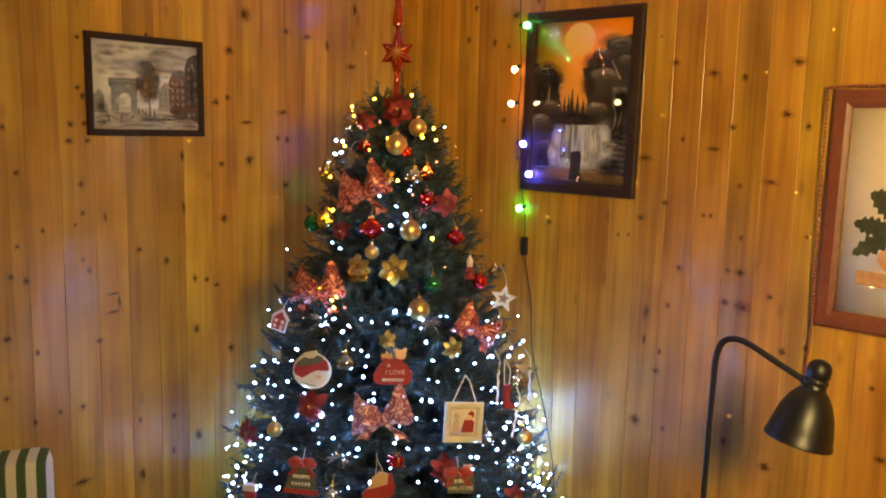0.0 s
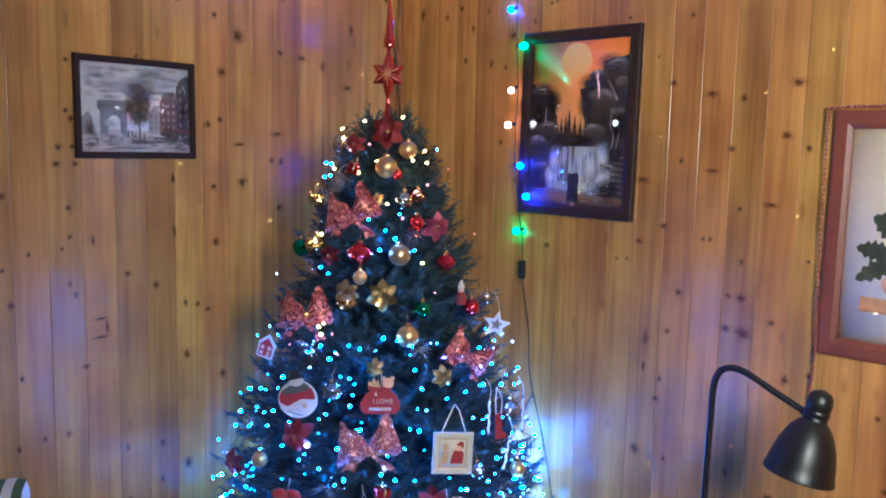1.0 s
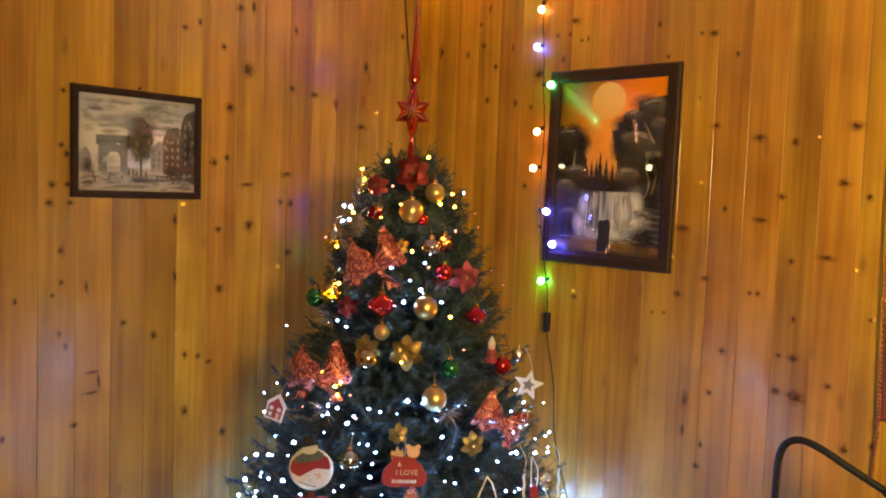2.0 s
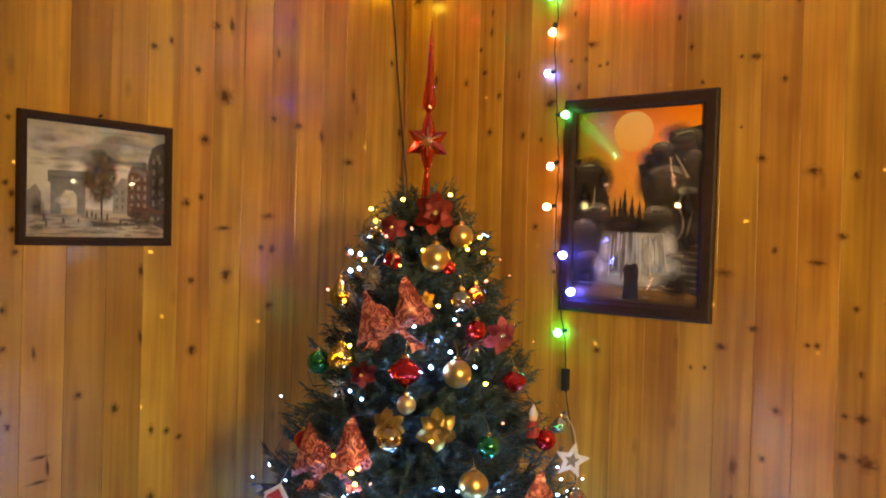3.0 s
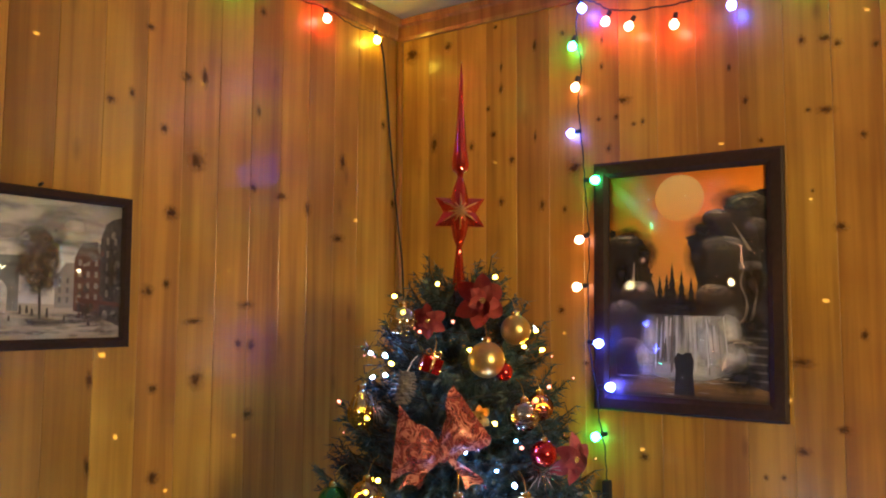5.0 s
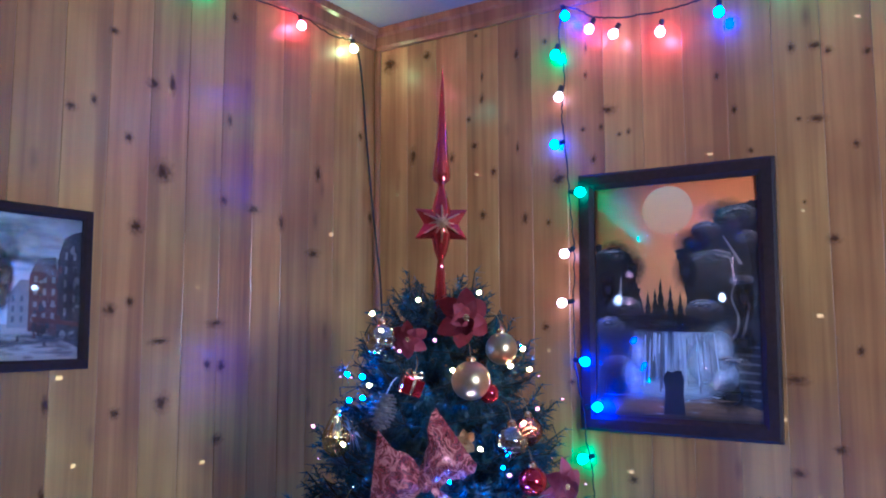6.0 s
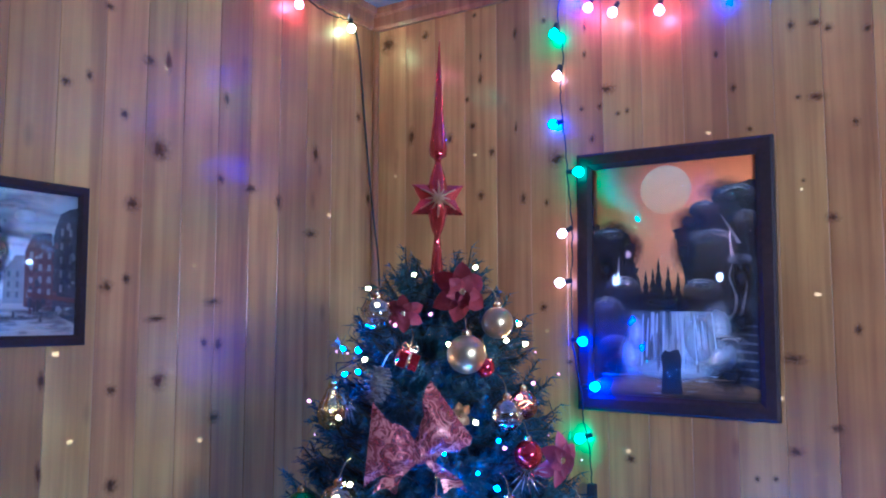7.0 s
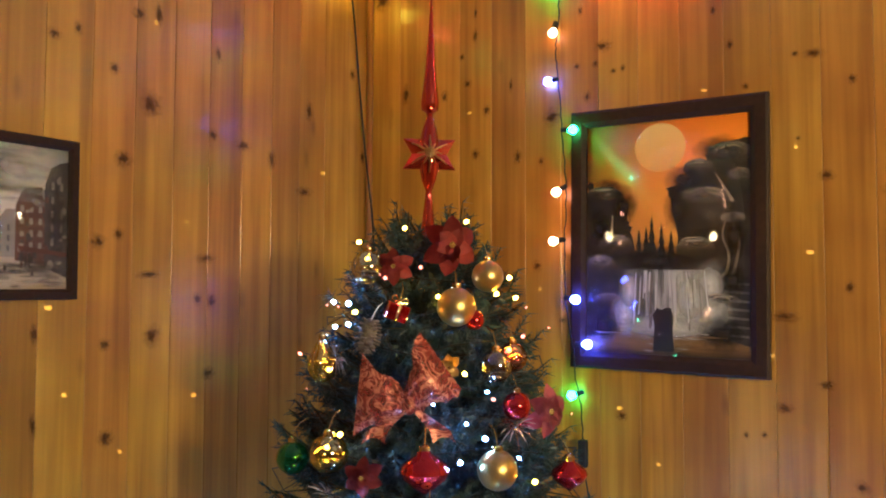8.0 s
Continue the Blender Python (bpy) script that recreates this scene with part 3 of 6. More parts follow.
for cu, cv, rx, rz in ((0.88, 0.165, 0.13, 0.055), (0.70, 0.215, 0.09, 0.04), (0.73, 0.355, 0.17, 0.065), (0.11, 0.30, 0.12, 0.028), (0.19, 0.535, 0.115, 0.05), (0.09, 0.625, 0.10, 0.055), (0.68, 0.55, 0.115, 0.05), (0.84, 0.77, 0.11, 0.035)):
    for f in (1.0, 0.94, 0.87):
        rim = [(cu + rx * f * math.cos(radians(g)), cv - rz * f * math.sin(radians(g))) for g in range(20, 166, 12)]
        low = [(u, v + 0.010 * math.sin(math.pi * i / 12) + 0.002) for i, (u, v) in enumerate(rim)]
        paint("pale_rim", rim + low[::-1], soft_paint("pale_rim_paint", (0.40, 0.36, 0.30), 0.9) if f == 1.0 and cu == 0.88 else bpy.data.materials["pale_rim_paint"])
STREAK = flat("water_streak_paint", (0.62, 0.62, 0.60), spread=0.15)
for k in range(26):
    u, v0 = rp.uniform(0.26, 0.77), rp.uniform(0.64, 0.70)
    ln, wd = rp.uniform(0.08, 0.22), rp.uniform(0.002, 0.006)
    du = (u - 0.5) * 0.08
    paint("water_streak", [(u - wd, v0), (u + wd, v0), (u + du + wd * 1.6, v0 + ln), (u + du - wd * 0.6, v0 + ln)], STREAK if k % 3 else ROCK_LIT)
for cu, cv, rx, rz in ((0.88, 0.165, 0.13, 0.055), (0.70, 0.215, 0.09, 0.04), (0.73, 0.36, 0.17, 0.065), (0.19, 0.535, 0.115, 0.05), (0.09, 0.625, 0.10, 0.055), (0.68, 0.55, 0.115, 0.05), (0.83, 0.77, 0.11, 0.035)):
    for k in range(9):
        a0 = rp.uniform(200, 310)
        f = rp.uniform(0.55, 1.0)
        arc = oval(cu, cv, rx * f, rz * f, 5, a0, a0 + rp.uniform(15, 40))
        th = rp.uniform(0.002, 0.005)
        paint("leaf_stroke", arc + [(u, v + th) for u, v in arc[::-1]], ROCK_LIT if k % 2 else PALE_TRUNK)
for k in range(16):
    v, u = rp.uniform(0.90, 0.985), rp.uniform(0.02, 0.80)
    paint("water_glint", [(u, v), (u + rp.uniform(0.05, 0.18), v + 0.002), (u + 0.04, v + 0.006)], MIST if k % 2 else SHORE)
paint("dark_shape", [(0.43, 0.985), (0.44, 0.88), (0.43, 0.83), (0.455, 0.80), (0.485, 0.81), (0.505, 0.80), (0.54, 0.80), (0.555, 0.84), (0.55, 0.90), (0.56, 0.985)], BLACK_PAINT)

# street picture on the west wall
HAZE = gradient("hazy_sky_paint", [(0.0, (0.56, 0.50, 0.41)), (0.30, (0.84, 0.80, 0.70)), (0.6, (0.90, 0.88, 0.78)), (1.0, (0.76, 0.78, 0.72))], wob=0.1)
ARCH = flat("grey_arch_paint", (0.20, 0.215, 0.20), spread=0.2)
ARCH_DARK = flat("arch_shade_paint", (0.15, 0.155, 0.15))
HOUSE_RED = flat("red_house_paint", (0.14, 0.068, 0.048), spread=0.35)
HOUSE_GREY = flat("grey_house_paint", (0.075, 0.065, 0.058), spread=0.35)
HOUSE_PALE = flat("pale_house_paint", (0.34, 0.32, 0.28), spread=0.2)
PANE_PAINT = flat("pale_window_paint", (0.36, 0.32, 0.26))
STROKE = flat("dark_stroke_paint", (0.06, 0.045, 0.035))
street_picture, paint = picture("framed painting of a hazy city street with an arch and houses", 0.430, 0.338, 0.022, 0.017, FRAME_DARK,
                                pose(XL + 0.002, 1.449, 1.659, 0, 0, 90) @ pose(0, 0, 0, 0, -0.5, 0), HAZE)
paint("street", [(0, 0.78), (0.3, 0.74), (0.7, 0.76), (1, 0.82), (1, 1), (0, 1)], gradient("street_paint", [(0, (0.46, 0.39, 0.30)), (1, (0.58, 0.51, 0.41))], wob=0.3))
paint("far_house", [(0, 0.62), (0.06, 0.55), (0.10, 0.62), (0.10, 0.80), (0, 0.82)], HOUSE_PALE)
paint("arch", [(0.14, 0.42), (0.42, 0.41), (0.42, 0.52), (0.40, 0.53), (0.40, 0.80), (0.34, 0.80), (0.34, 0.64), (0.31, 0.59), (0.26, 0.59), (0.23, 0.64), (0.23, 0.80), (0.16, 0.80), (0.16, 0.53), (0.14, 0.52)], ARCH)
paint("arch_shade", [(0.15, 0.47), (0.42, 0.465), (0.42, 0.49), (0.15, 0.495)], ARCH_DARK)
paint("house", [(0.60, 0.56), (0.66, 0.45), (0.72, 0.45), (0.72, 0.78), (0.60, 0.78)], HOUSE_PALE)
paint("house", [(0.71, 0.42), (0.735, 0.34), (0.76, 0.30), (0.85, 0.28), (0.88, 0.36), (0.88, 0.84), (0.71, 0.80)], HOUSE_RED)
paint("house", [(0.87, 0.26), (0.90, 0.14), (0.95, 0.10), (1.0, 0.08), (1.0, 0.92), (0.87, 0.84)], HOUSE_GREY)
for i in range(3):
    for j in range(4):
        u, v = 0.735 + 0.05 * i, 0.42 + 0.085 * j
        paint("window_mark", [(u, v), (u + 0.02, v), (u + 0.02, v + 0.045), (u, v + 0.045)], PANE_PAINT)
for i in range(2):
    for j in range(5):
        u, v = 0.905 + 0.05 * i, 0.24 + 0.10 * j
        paint("window_mark", [(u, v), (u + 0.017, v), (u + 0.017, v + 0.055), (u, v + 0.055)], PANE_PAINT)
for i in range(2):
    for j in range(3):
        u, v = 0.62 + 0.045 * i, 0.56 + 0.07 * j
        paint("window_mark", [(u, v), (u + 0.015, v), (u + 0.015, v + 0.04), (u, v + 0.04)], ARCH_DARK)
CLOUD = [soft_paint("cloud_paint", c, 0.28) for c in ((0.95, 0.93, 0.85), (0.80, 0.80, 0.74), (0.86, 0.80, 0.66))]
GROUND = [soft_paint("wet_street_paint", c, 0.45) for c in ((0.80, 0.72, 0.60), (0.54, 0.46, 0.37), (0.62, 0.48, 0.38))]
for k in range(70):
    u, v = rp.uniform(0, 0.86), rp.uniform(0.02, 0.40)
    paint("cloud_stroke", rough_oval(u, v, rp.uniform(0.05, 0.14), rp.uniform(0.02, 0.05), 14, rp, 0.1), CLOUD[k % 3])
for k in range(80):
    u, v = rp.uniform(0, 1), rp.uniform(0.80, 0.99)
    paint("street_stroke", rough_oval(u, v, rp.uniform(0.04, 0.11), rp.uniform(0.008, 0.022), 12, rp, 0.1), GROUND[k % 3])
for k in range(40):
    u, v = rp.uniform(0.72, 1.0), rp.uniform(0.20, 0.84)
    if v > 0.42 - (u - 0.72):
        paint("wall_stroke", rough_oval(u, v, rp.uniform(0.006, 0.02), rp.uniform(0.01, 0.04), 7, rp, 0.3), (HOUSE_GREY, HOUSE_RED, PANE_PAINT, HOUSE_GREY)[k % 4])
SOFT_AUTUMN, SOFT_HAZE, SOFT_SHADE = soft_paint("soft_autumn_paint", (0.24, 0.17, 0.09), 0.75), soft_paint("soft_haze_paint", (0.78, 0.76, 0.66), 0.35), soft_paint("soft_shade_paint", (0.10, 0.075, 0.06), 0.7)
for u, v, rx, rz in ((0.30, 0.25, 0.35, 0.22), (0.70, 0.18, 0.30, 0.18), (0.20, 0.68, 0.26, 0.14), (0.35, 0.88, 0.40, 0.12)):
    paint("haze", oval(u, v, rx, rz, 24), SOFT_HAZE)
for u, v, rx, rz in ((0.50, 0.42, 0.13, 0.20), (0.49, 0.56, 0.14, 0.20), (0.54, 0.50, 0.10, 0.22)):
    paint("tree_mass", oval(u, v, rx, rz, 24), SOFT_AUTUMN)
for u, v, rx, rz in ((0.52, 0.88, 0.14, 0.05), (0.86, 0.86, 0.20, 0.06), (0.95, 0.50, 0.08, 0.35), (0.04, 0.75, 0.10, 0.12)):
    paint("shade", oval(u, v, rx, rz, 24), SOFT_SHADE)
LEAF_DAB = [soft_paint("autumn_dab_paint", c, 0.6) for c in ((0.26, 0.19, 0.10), (0.13, 0.10, 0.06), (0.34, 0.28, 0.19))]
paint("tree_trunk", [(0.50, 0.60), (0.515, 0.60), (0.52, 0.86), (0.505, 0.86)], STROKE)
for k in range(46):
    rr = rp.random() ** 0.5
    an = rp.uniform(0, 6.28)
    paint("leaf_dab", rough_oval(0.50 + 0.095 * rr * math.cos(an), 0.47 + 0.20 * rr * math.sin(an), 0.040, 0.050, 12, rp, 0.15), LEAF_DAB[k % 3])
for k in range(16):
    u, v = rp.uniform(0.08, 0.92), rp.uniform(0.78, 0.92)
    hgt = rp.uniform(0.03, 0.07)
    paint("dark_stroke", [(u, v - hgt), (u + 0.010, v - hgt), (u + 0.014, v), (u - 0.003, v)], STROKE)
paint("awning", [(0.72, 0.70), (0.99, 0.74), (0.99, 0.77), (0.72, 0.73)], flat("awning_paint", (0.15, 0.06, 0.04)))

nail = part("picture_nail", tube([(XL - 0.004, 1.449, 1.834), (XL + 0.012, 1.449, 1.838)], 0.0035, 8), BLACK_METAL)
tagged(nail, "dark metal nail above the street picture's frame", "nail")
# still life with a plant on the north wall
PAPER = flat("cream_paper", (0.92, 0.76, 0.44), spread=0.06, scale=8)
LEAF_PAINT = flat("leaf_paint", (0.045, 0.05, 0.022), spread=0.5)
POT_PAINT = gradient("pot_paint", [(0.0, (0.38, 0.16, 0.07)), (0.6, (0.58, 0.32, 0.18)), (1.0, (0.66, 0.44, 0.28))])
SHELF_PAINT = flat("shelf_paint", (0.50, 0.26, 0.12))
plant_picture, paint = picture("red-brown framed picture of a potted plant on cream paper", 0.54, 0.727, 0.054, 0.022, FRAME_RED,
                               pose(-0.489, YN - 0.002, 1.316, 0, 0.4, 0), PAPER, False)
paint("shelf", [(0.12, 0.785), (0.9, 0.80), (0.9, 0.87), (0.125, 0.85)], SHELF_PAINT)
paint("shelf_edge", [(0.125, 0.845), (0.9, 0.865), (0.9, 0.875), (0.125, 0.856)], flat("shelf_shade_paint", (0.34, 0.18, 0.08)))
paint("pot", oval(0.46, 0.715, 0.215, 0.085, 26), POT_PAINT)
paint("pot_rim", oval(0.46, 0.645, 0.14, 0.02, 20), flat("pot_rim_paint", (0.44, 0.25, 0.14)))
for u, v, a, ln in ((0.37, 0.58, 212, 0.34), (0.33, 0.58, 172, 0.26), (0.41, 0.55, 140, 0.32), (0.37, 0.46, 160, 0.22), (0.41, 0.45, 112, 0.28), (0.47, 0.56, 75, 0.30), (0.53, 0.60, 40, 0.26), (0.51, 0.52, 20, 0.2)):
    dx, dz = math.cos(radians(a)), -math.sin(radians(a))
    pts = []
    for s in (1, -1):
        side = []
        for i in range(13):
            f = i / 12
            wd = 0.075 * math.sin(math.pi * f) ** 0.7 * (1.0 if i % 2 else 0.62)
            side.append((u + dx * ln * f - s * dz * wd, v + 0.72 * (dz * ln * f + s * dx * wd)))
        pts += side if s == 1 else side[::-1][1:-1]
    paint("leaf", pts, LEAF_PAINT)
paint("stem", [(0.43, 0.45), (0.445, 0.45), (0.475, 0.64), (0.455, 0.64)], LEAF_PAINT)

# bead chain along the picture's edge
BEAD = speckled("wooden_bead", (0.20, 0.045, 0.018), (0.30, 0.075, 0.03), 80, 0.35, 0, 0.05)
beads = thing("bead_chain", "thin chain of red-brown wooden beads hung over the picture frame", "bead chain", pose(0, 0, 0))
bead_me = mesh_of(lathe(ball_profile(0.0052, 6), 8), "bead", BEAD)
run = smooth_line([(-0.52, YN - 0.036, 1.690), (-0.62, YN - 0.036, 1.691), (-0.752, YN - 0.034, 1.688), (-0.770, YN - 0.032, 1.660), (-0.770, YN - 0.030, 1.40), (-0.766, YN - 0.028, 1.10), (-0.764, YN - 0.022, 0.94), (-0.772, YN - 0.016, 0.83), (-0.775, YN - 0.012, 0.76)], 40)
gone = 0.0
for a, b in zip(run, run[1:]):
    gone += (b - a).length
    if gone > 0.0098:
        gone = 0.0
        share("bead", bead_me, beads, Matrix.Translation(b))
part("thread", tube(run[::4], 0.0012, 5), BEAD, beads)


# ---- coloured bulb strings ----
def bulb_unit(colour, parent, where, tilt, spin):
    """Frosted cherry bulb with its black socket; z of the pose runs from socket to bulb."""
    m = Matrix.Translation(where) @ pose(0, 0, 0, 0, 0, spin) @ pose(0, 0, 0, tilt, 0, 0)
    socket = share("socket", SOCKET_ME, parent, m)
    share("bulb", BULB_ME[colour], socket, Matrix())
    return socket


SOCKET_ME = mesh_of(lathe([(0.003, -0.002), (0.0065, 0.0), (0.0068, 0.016), (0.0055, 0.019), (0.0055, 0.022)], 12), "socket", BLACK_PLASTIC)
BULB_ME = {k: mesh_of(lathe([(0.0052, 0.019), (0.0085, 0.0235)] + [(0.0125 * math.cos(a), 0.033 + 0.0125 * math.sin(a)) for a in [x * math.pi / 12 - math.pi / 4 for x in range(0, 9)]] + [(0.0008, 0.0455)], 14), "bulb", v) for k, v in BULB.items()}


def string(label, line, bulbs, r=0.0022):
    """bulbs: colour, place on the wire, the way it points (tilt from upwards, spin)."""
    s = thing("light_string", label, "string lights", pose(0, 0, 0), group="coloured bulb strings")
    pts = smooth_line(line, 8)
    rs = random.Random(len(pts))
    pts = [p + Vector((rs.uniform(-1, 1), rs.uniform(-0.6, 0.6), rs.uniform(-1, 1))) * 0.0022 for p in pts]
    part("wire", tube(pts, r, 6), BLACK_PLASTIC, s)
    for colour, place, tilt, spin in bulbs:
        bulb_unit(colour, s, place, tilt, spin)
    return s


yw = YN - 0.018
drop = string("black wire with coloured frosted bulbs hanging down the pine wall", [
    (-1.965, yw, 2.490), (-1.974, yw, 2.40), (-1.960, yw, 2.297), (-1.970, yw, 2.20), (-1.964, yw, 2.109), (-1.944, yw - 0.016, 1.955), (-1.934, yw - 0.016, 1.79),
    (-1.938, yw - 0.016, 1.645), (-1.936, yw - 0.018, 1.50), (-1.915, yw - 0.018, 1.37), (-1.915, yw, 1.28), (-1.899, yw, 1.20), (-1.895, yw, 1.115)], [
    ("green", (-1.976, yw - 0.004, 2.388), 165, -60), ("warm", (-1.968, yw - 0.004, 2.265), 165, -80), ("blue", (-1.962, yw - 0.004, 2.103), 95, -100),
    ("green", (-1.944, yw - 0.022, 1.955), 95, 100), ("warm", (-1.930, yw - 0.022, 1.80), 120, -80), ("warm", (-1.934, yw - 0.022, 1.655), 100, -70),
    ("blue", (-1.936, yw - 0.024, 1.497), 100, 90), ("blue", (-1.905, yw - 0.024, 1.373), 90, 95), ("green", (-1.892, yw - 0.004, 1.245), 110, -75)])
plug = box(-0.012, 0.012, -0.011, 0.011, -0.037, 0.037, 0.006)
ob = part("switch_box", plug, BLACK_PLASTIC, drop)
ob.matrix_basis = pose(-1.893, yw - 0.004, 1.082)
part("wire", tube(smooth_line([(-1.893, yw, 1.05), (-1.885, yw, 1.0), (-1.853, yw, 0.844), (-1.838, yw, 0.66), (-1.776, yw, 0.458), (-1.724, yw, 0.257), (-1.70, yw, 0.10), (-1.70, yw - 0.02, 0.0035)], 6), 0.0022, 6), BLACK_PLASTIC, drop)

yt = YN - 0.040
string("black wire with coloured frosted bulbs swagged in a curve", [
    (-1.957, yt, 2.492), (-1.90, yt, 2.466), (-1.86, yt, 2.438), (-1.79, yt, 2.420), (-1.68, yt, 2.412), (-1.60, yt, 2.416), (-1.515, yt, 2.432), (-1.42, yt, 2.47), (-1.30, yt, 2.492), (-1.15, yt, 2.465), (-1.0, yt, 2.45), (-0.85, yt, 2.48), (-0.7, yt, 2.492), (-0.5, yt, 2.46), (-0.3, yt, 2.49)], [
    ("blue", (-1.950, yt - 0.004, 2.488), 165, 70), ("red", (-1.857, yt - 0.004, 2.430), 155, -60), ("warm", (-1.785, yt - 0.004, 2.400), 150, -60),
    ("red", (-1.668, yt - 0.004, 2.385), 170, -60), ("blue", (-1.520, yt - 0.004, 2.405), 172, -10), ("green", (-1.36, yt - 0.004, 2.478), 165, -10),
    ("green", (-1.15, yt - 0.004, 2.46), 170, -10), ("red", (-0.98, yt - 0.004, 2.45), 170, -10), ("blue", (-0.80, yt - 0.004, 2.48), 170, -10), ("yellow", (-0.6, yt - 0.004, 2.475), 170, -10), ("green", (-0.4, yt - 0.004, 2.475), 170, -10)])
xw = XL + 0.019
line, bl, cols = [(xw, 2.545, 2.492)], [], ["red", "green", "yellow", "red", "blue", "yellow"]
y = 2.30
while y > -2.2:
    line += [(xw, y + 0.13, 2.475), (xw, y, 2.489)]
    bl.append((cols[len(bl) % len(cols)], (xw + 0.004, y - 0.008, 2.487), 168, 80))
    y -= 0.345
string("black wire with coloured frosted bulbs along the wall top", line,
       [("yellow", (xw + 0.004, 2.530, 2.490), 168, 80)] + bl)
cable = part("cable", tube(smooth_line([(xw - 0.006, 2.535, 2.49), (XL + 0.014, 2.580, 2.433), (XL + 0.012, 2.618, 2.197), (XL + 0.014, 2.635, 2.069), (XL + 0.022, 2.645, 1.941), (XL + 0.036, 2.648, 1.83), (XL + 0.050, 2.650, 1.71), (XL + 0.060, 2.652, 1.4), (XL + 0.050, 2.655, 0.6), (XL + 0.040, 2.655, 0.0035)], 6), 0.0030, 6), BLACK_PLASTIC)
tagged(cable, "black supply cable hanging down beside the corner", "cable")
hook = part("cable_clip", tube([(xw - 0.026, 2.532, 2.53), (xw - 0.010, 2.532, 2.525), (xw - 0.004, 2.532, 2.505), (xw - 0.008, 2.532, 2.489)], 0.0032, 6), speckled("white_plastic", (0.6, 0.6, 0.55), (0.75, 0.74, 0.7), 60, 0.4))
tagged(hook, "white plastic clip that holds the wire", "clip")

# ---- reading lamp ----
lamp_thing = thing("floor_lamp", "black metal reading lamp with a gooseneck and bell shade", "lamp", pose(-0.86, 2.17, 0))
part("base", lathe([(0.115, 0.0), (0.12, 0.006), (0.118, 0.018), (0.10, 0.024), (0.014, 0.028), (0.012, 0.05)], 32), BLACK_METAL, lamp_thing)
part("pole", tube(smooth_line([(0, 0, 0.03), (-0.001, 0, 0.30), (0, 0, 0.60), (0.004, 0, 0.85), (0.007, 0, 0.925), (0.022, 0, 0.968), (0.055, 0, 0.985), (0.10, 0, 0.976), (0.17, 0, 0.944), (0.252, 0, 0.908)], 6), 0.0085, 12), BLACK_METAL, lamp_thing)
shade = lathe([(0.087, -0.198), (0.0905, -0.200), (0.0905, -0.192), (0.0865, -0.185), (0.083, -0.160), (0.072, -0.115), (0.056, -0.078), (0.040, -0.056), (0.0315, -0.048), (0.0315, -0.040), (0.029, -0.036), (0.0325, -0.032), (0.0325, -0.022), (0.029, -0.018), (0.0325, -0.014), (0.0325, 0.004), (0.030, 0.018), (0.022, 0.029), (0.010, 0.034), (0.001, 0.035)], 36)
shade_ob = part("shade", shade, BLACK_METAL, lamp_thing)
shade_ob.matrix_basis = pose(0.279, 0.0, 0.940, -8, 9, 0) @ Matrix.Diagonal((0.94, 0.94, 0.94, 1))
part("joint", tube([(0.242, 0, 0.913), (0.270, 0, 0.902)], 0.0125, 12), BLACK_METAL, lamp_thing)

# ---- striped armchair ----
CREAM = speckled("cream_wood", (0.45, 0.40, 0.30), (0.58, 0.52, 0.42), 60, 0.5)
chair = thing("armchair", "low armchair with a green and white striped cover", "armchair", pose(-2.14, 0.60, 0, 0, 0, 62))
part("backrest", box(-0.26, 0.26, 0.0, 0.13, 0.30, 0.665, 0.035), STRIPES, chair)
part("seat", box(-0.26, 0.26, -0.50, 0.0, 0.28, 0.42, 0.03), STRIPES, chair)
for sx in (-0.22, 0.22):
    for sy in (-0.45, 0.08):
        part("leg", lathe([(0.016, 0), (0.024, 0.29)], 12), CREAM, chair).matrix_basis = Matrix.Translation((sx, sy, 0))

# ---- the tree ----
def reach(z):
    """Radius of the crown at a height."""
    return float(np.interp(z, [0.15, 0.3, 0.55, 0.75, 0.95, 1.12, 1.27, 1.42, 1.56, 1.63, 1.67], [0.66, 0.62, 0.55, 0.49, 0.41, 0.33, 0.275, 0.225, 0.165, 0.12, 0.05]))


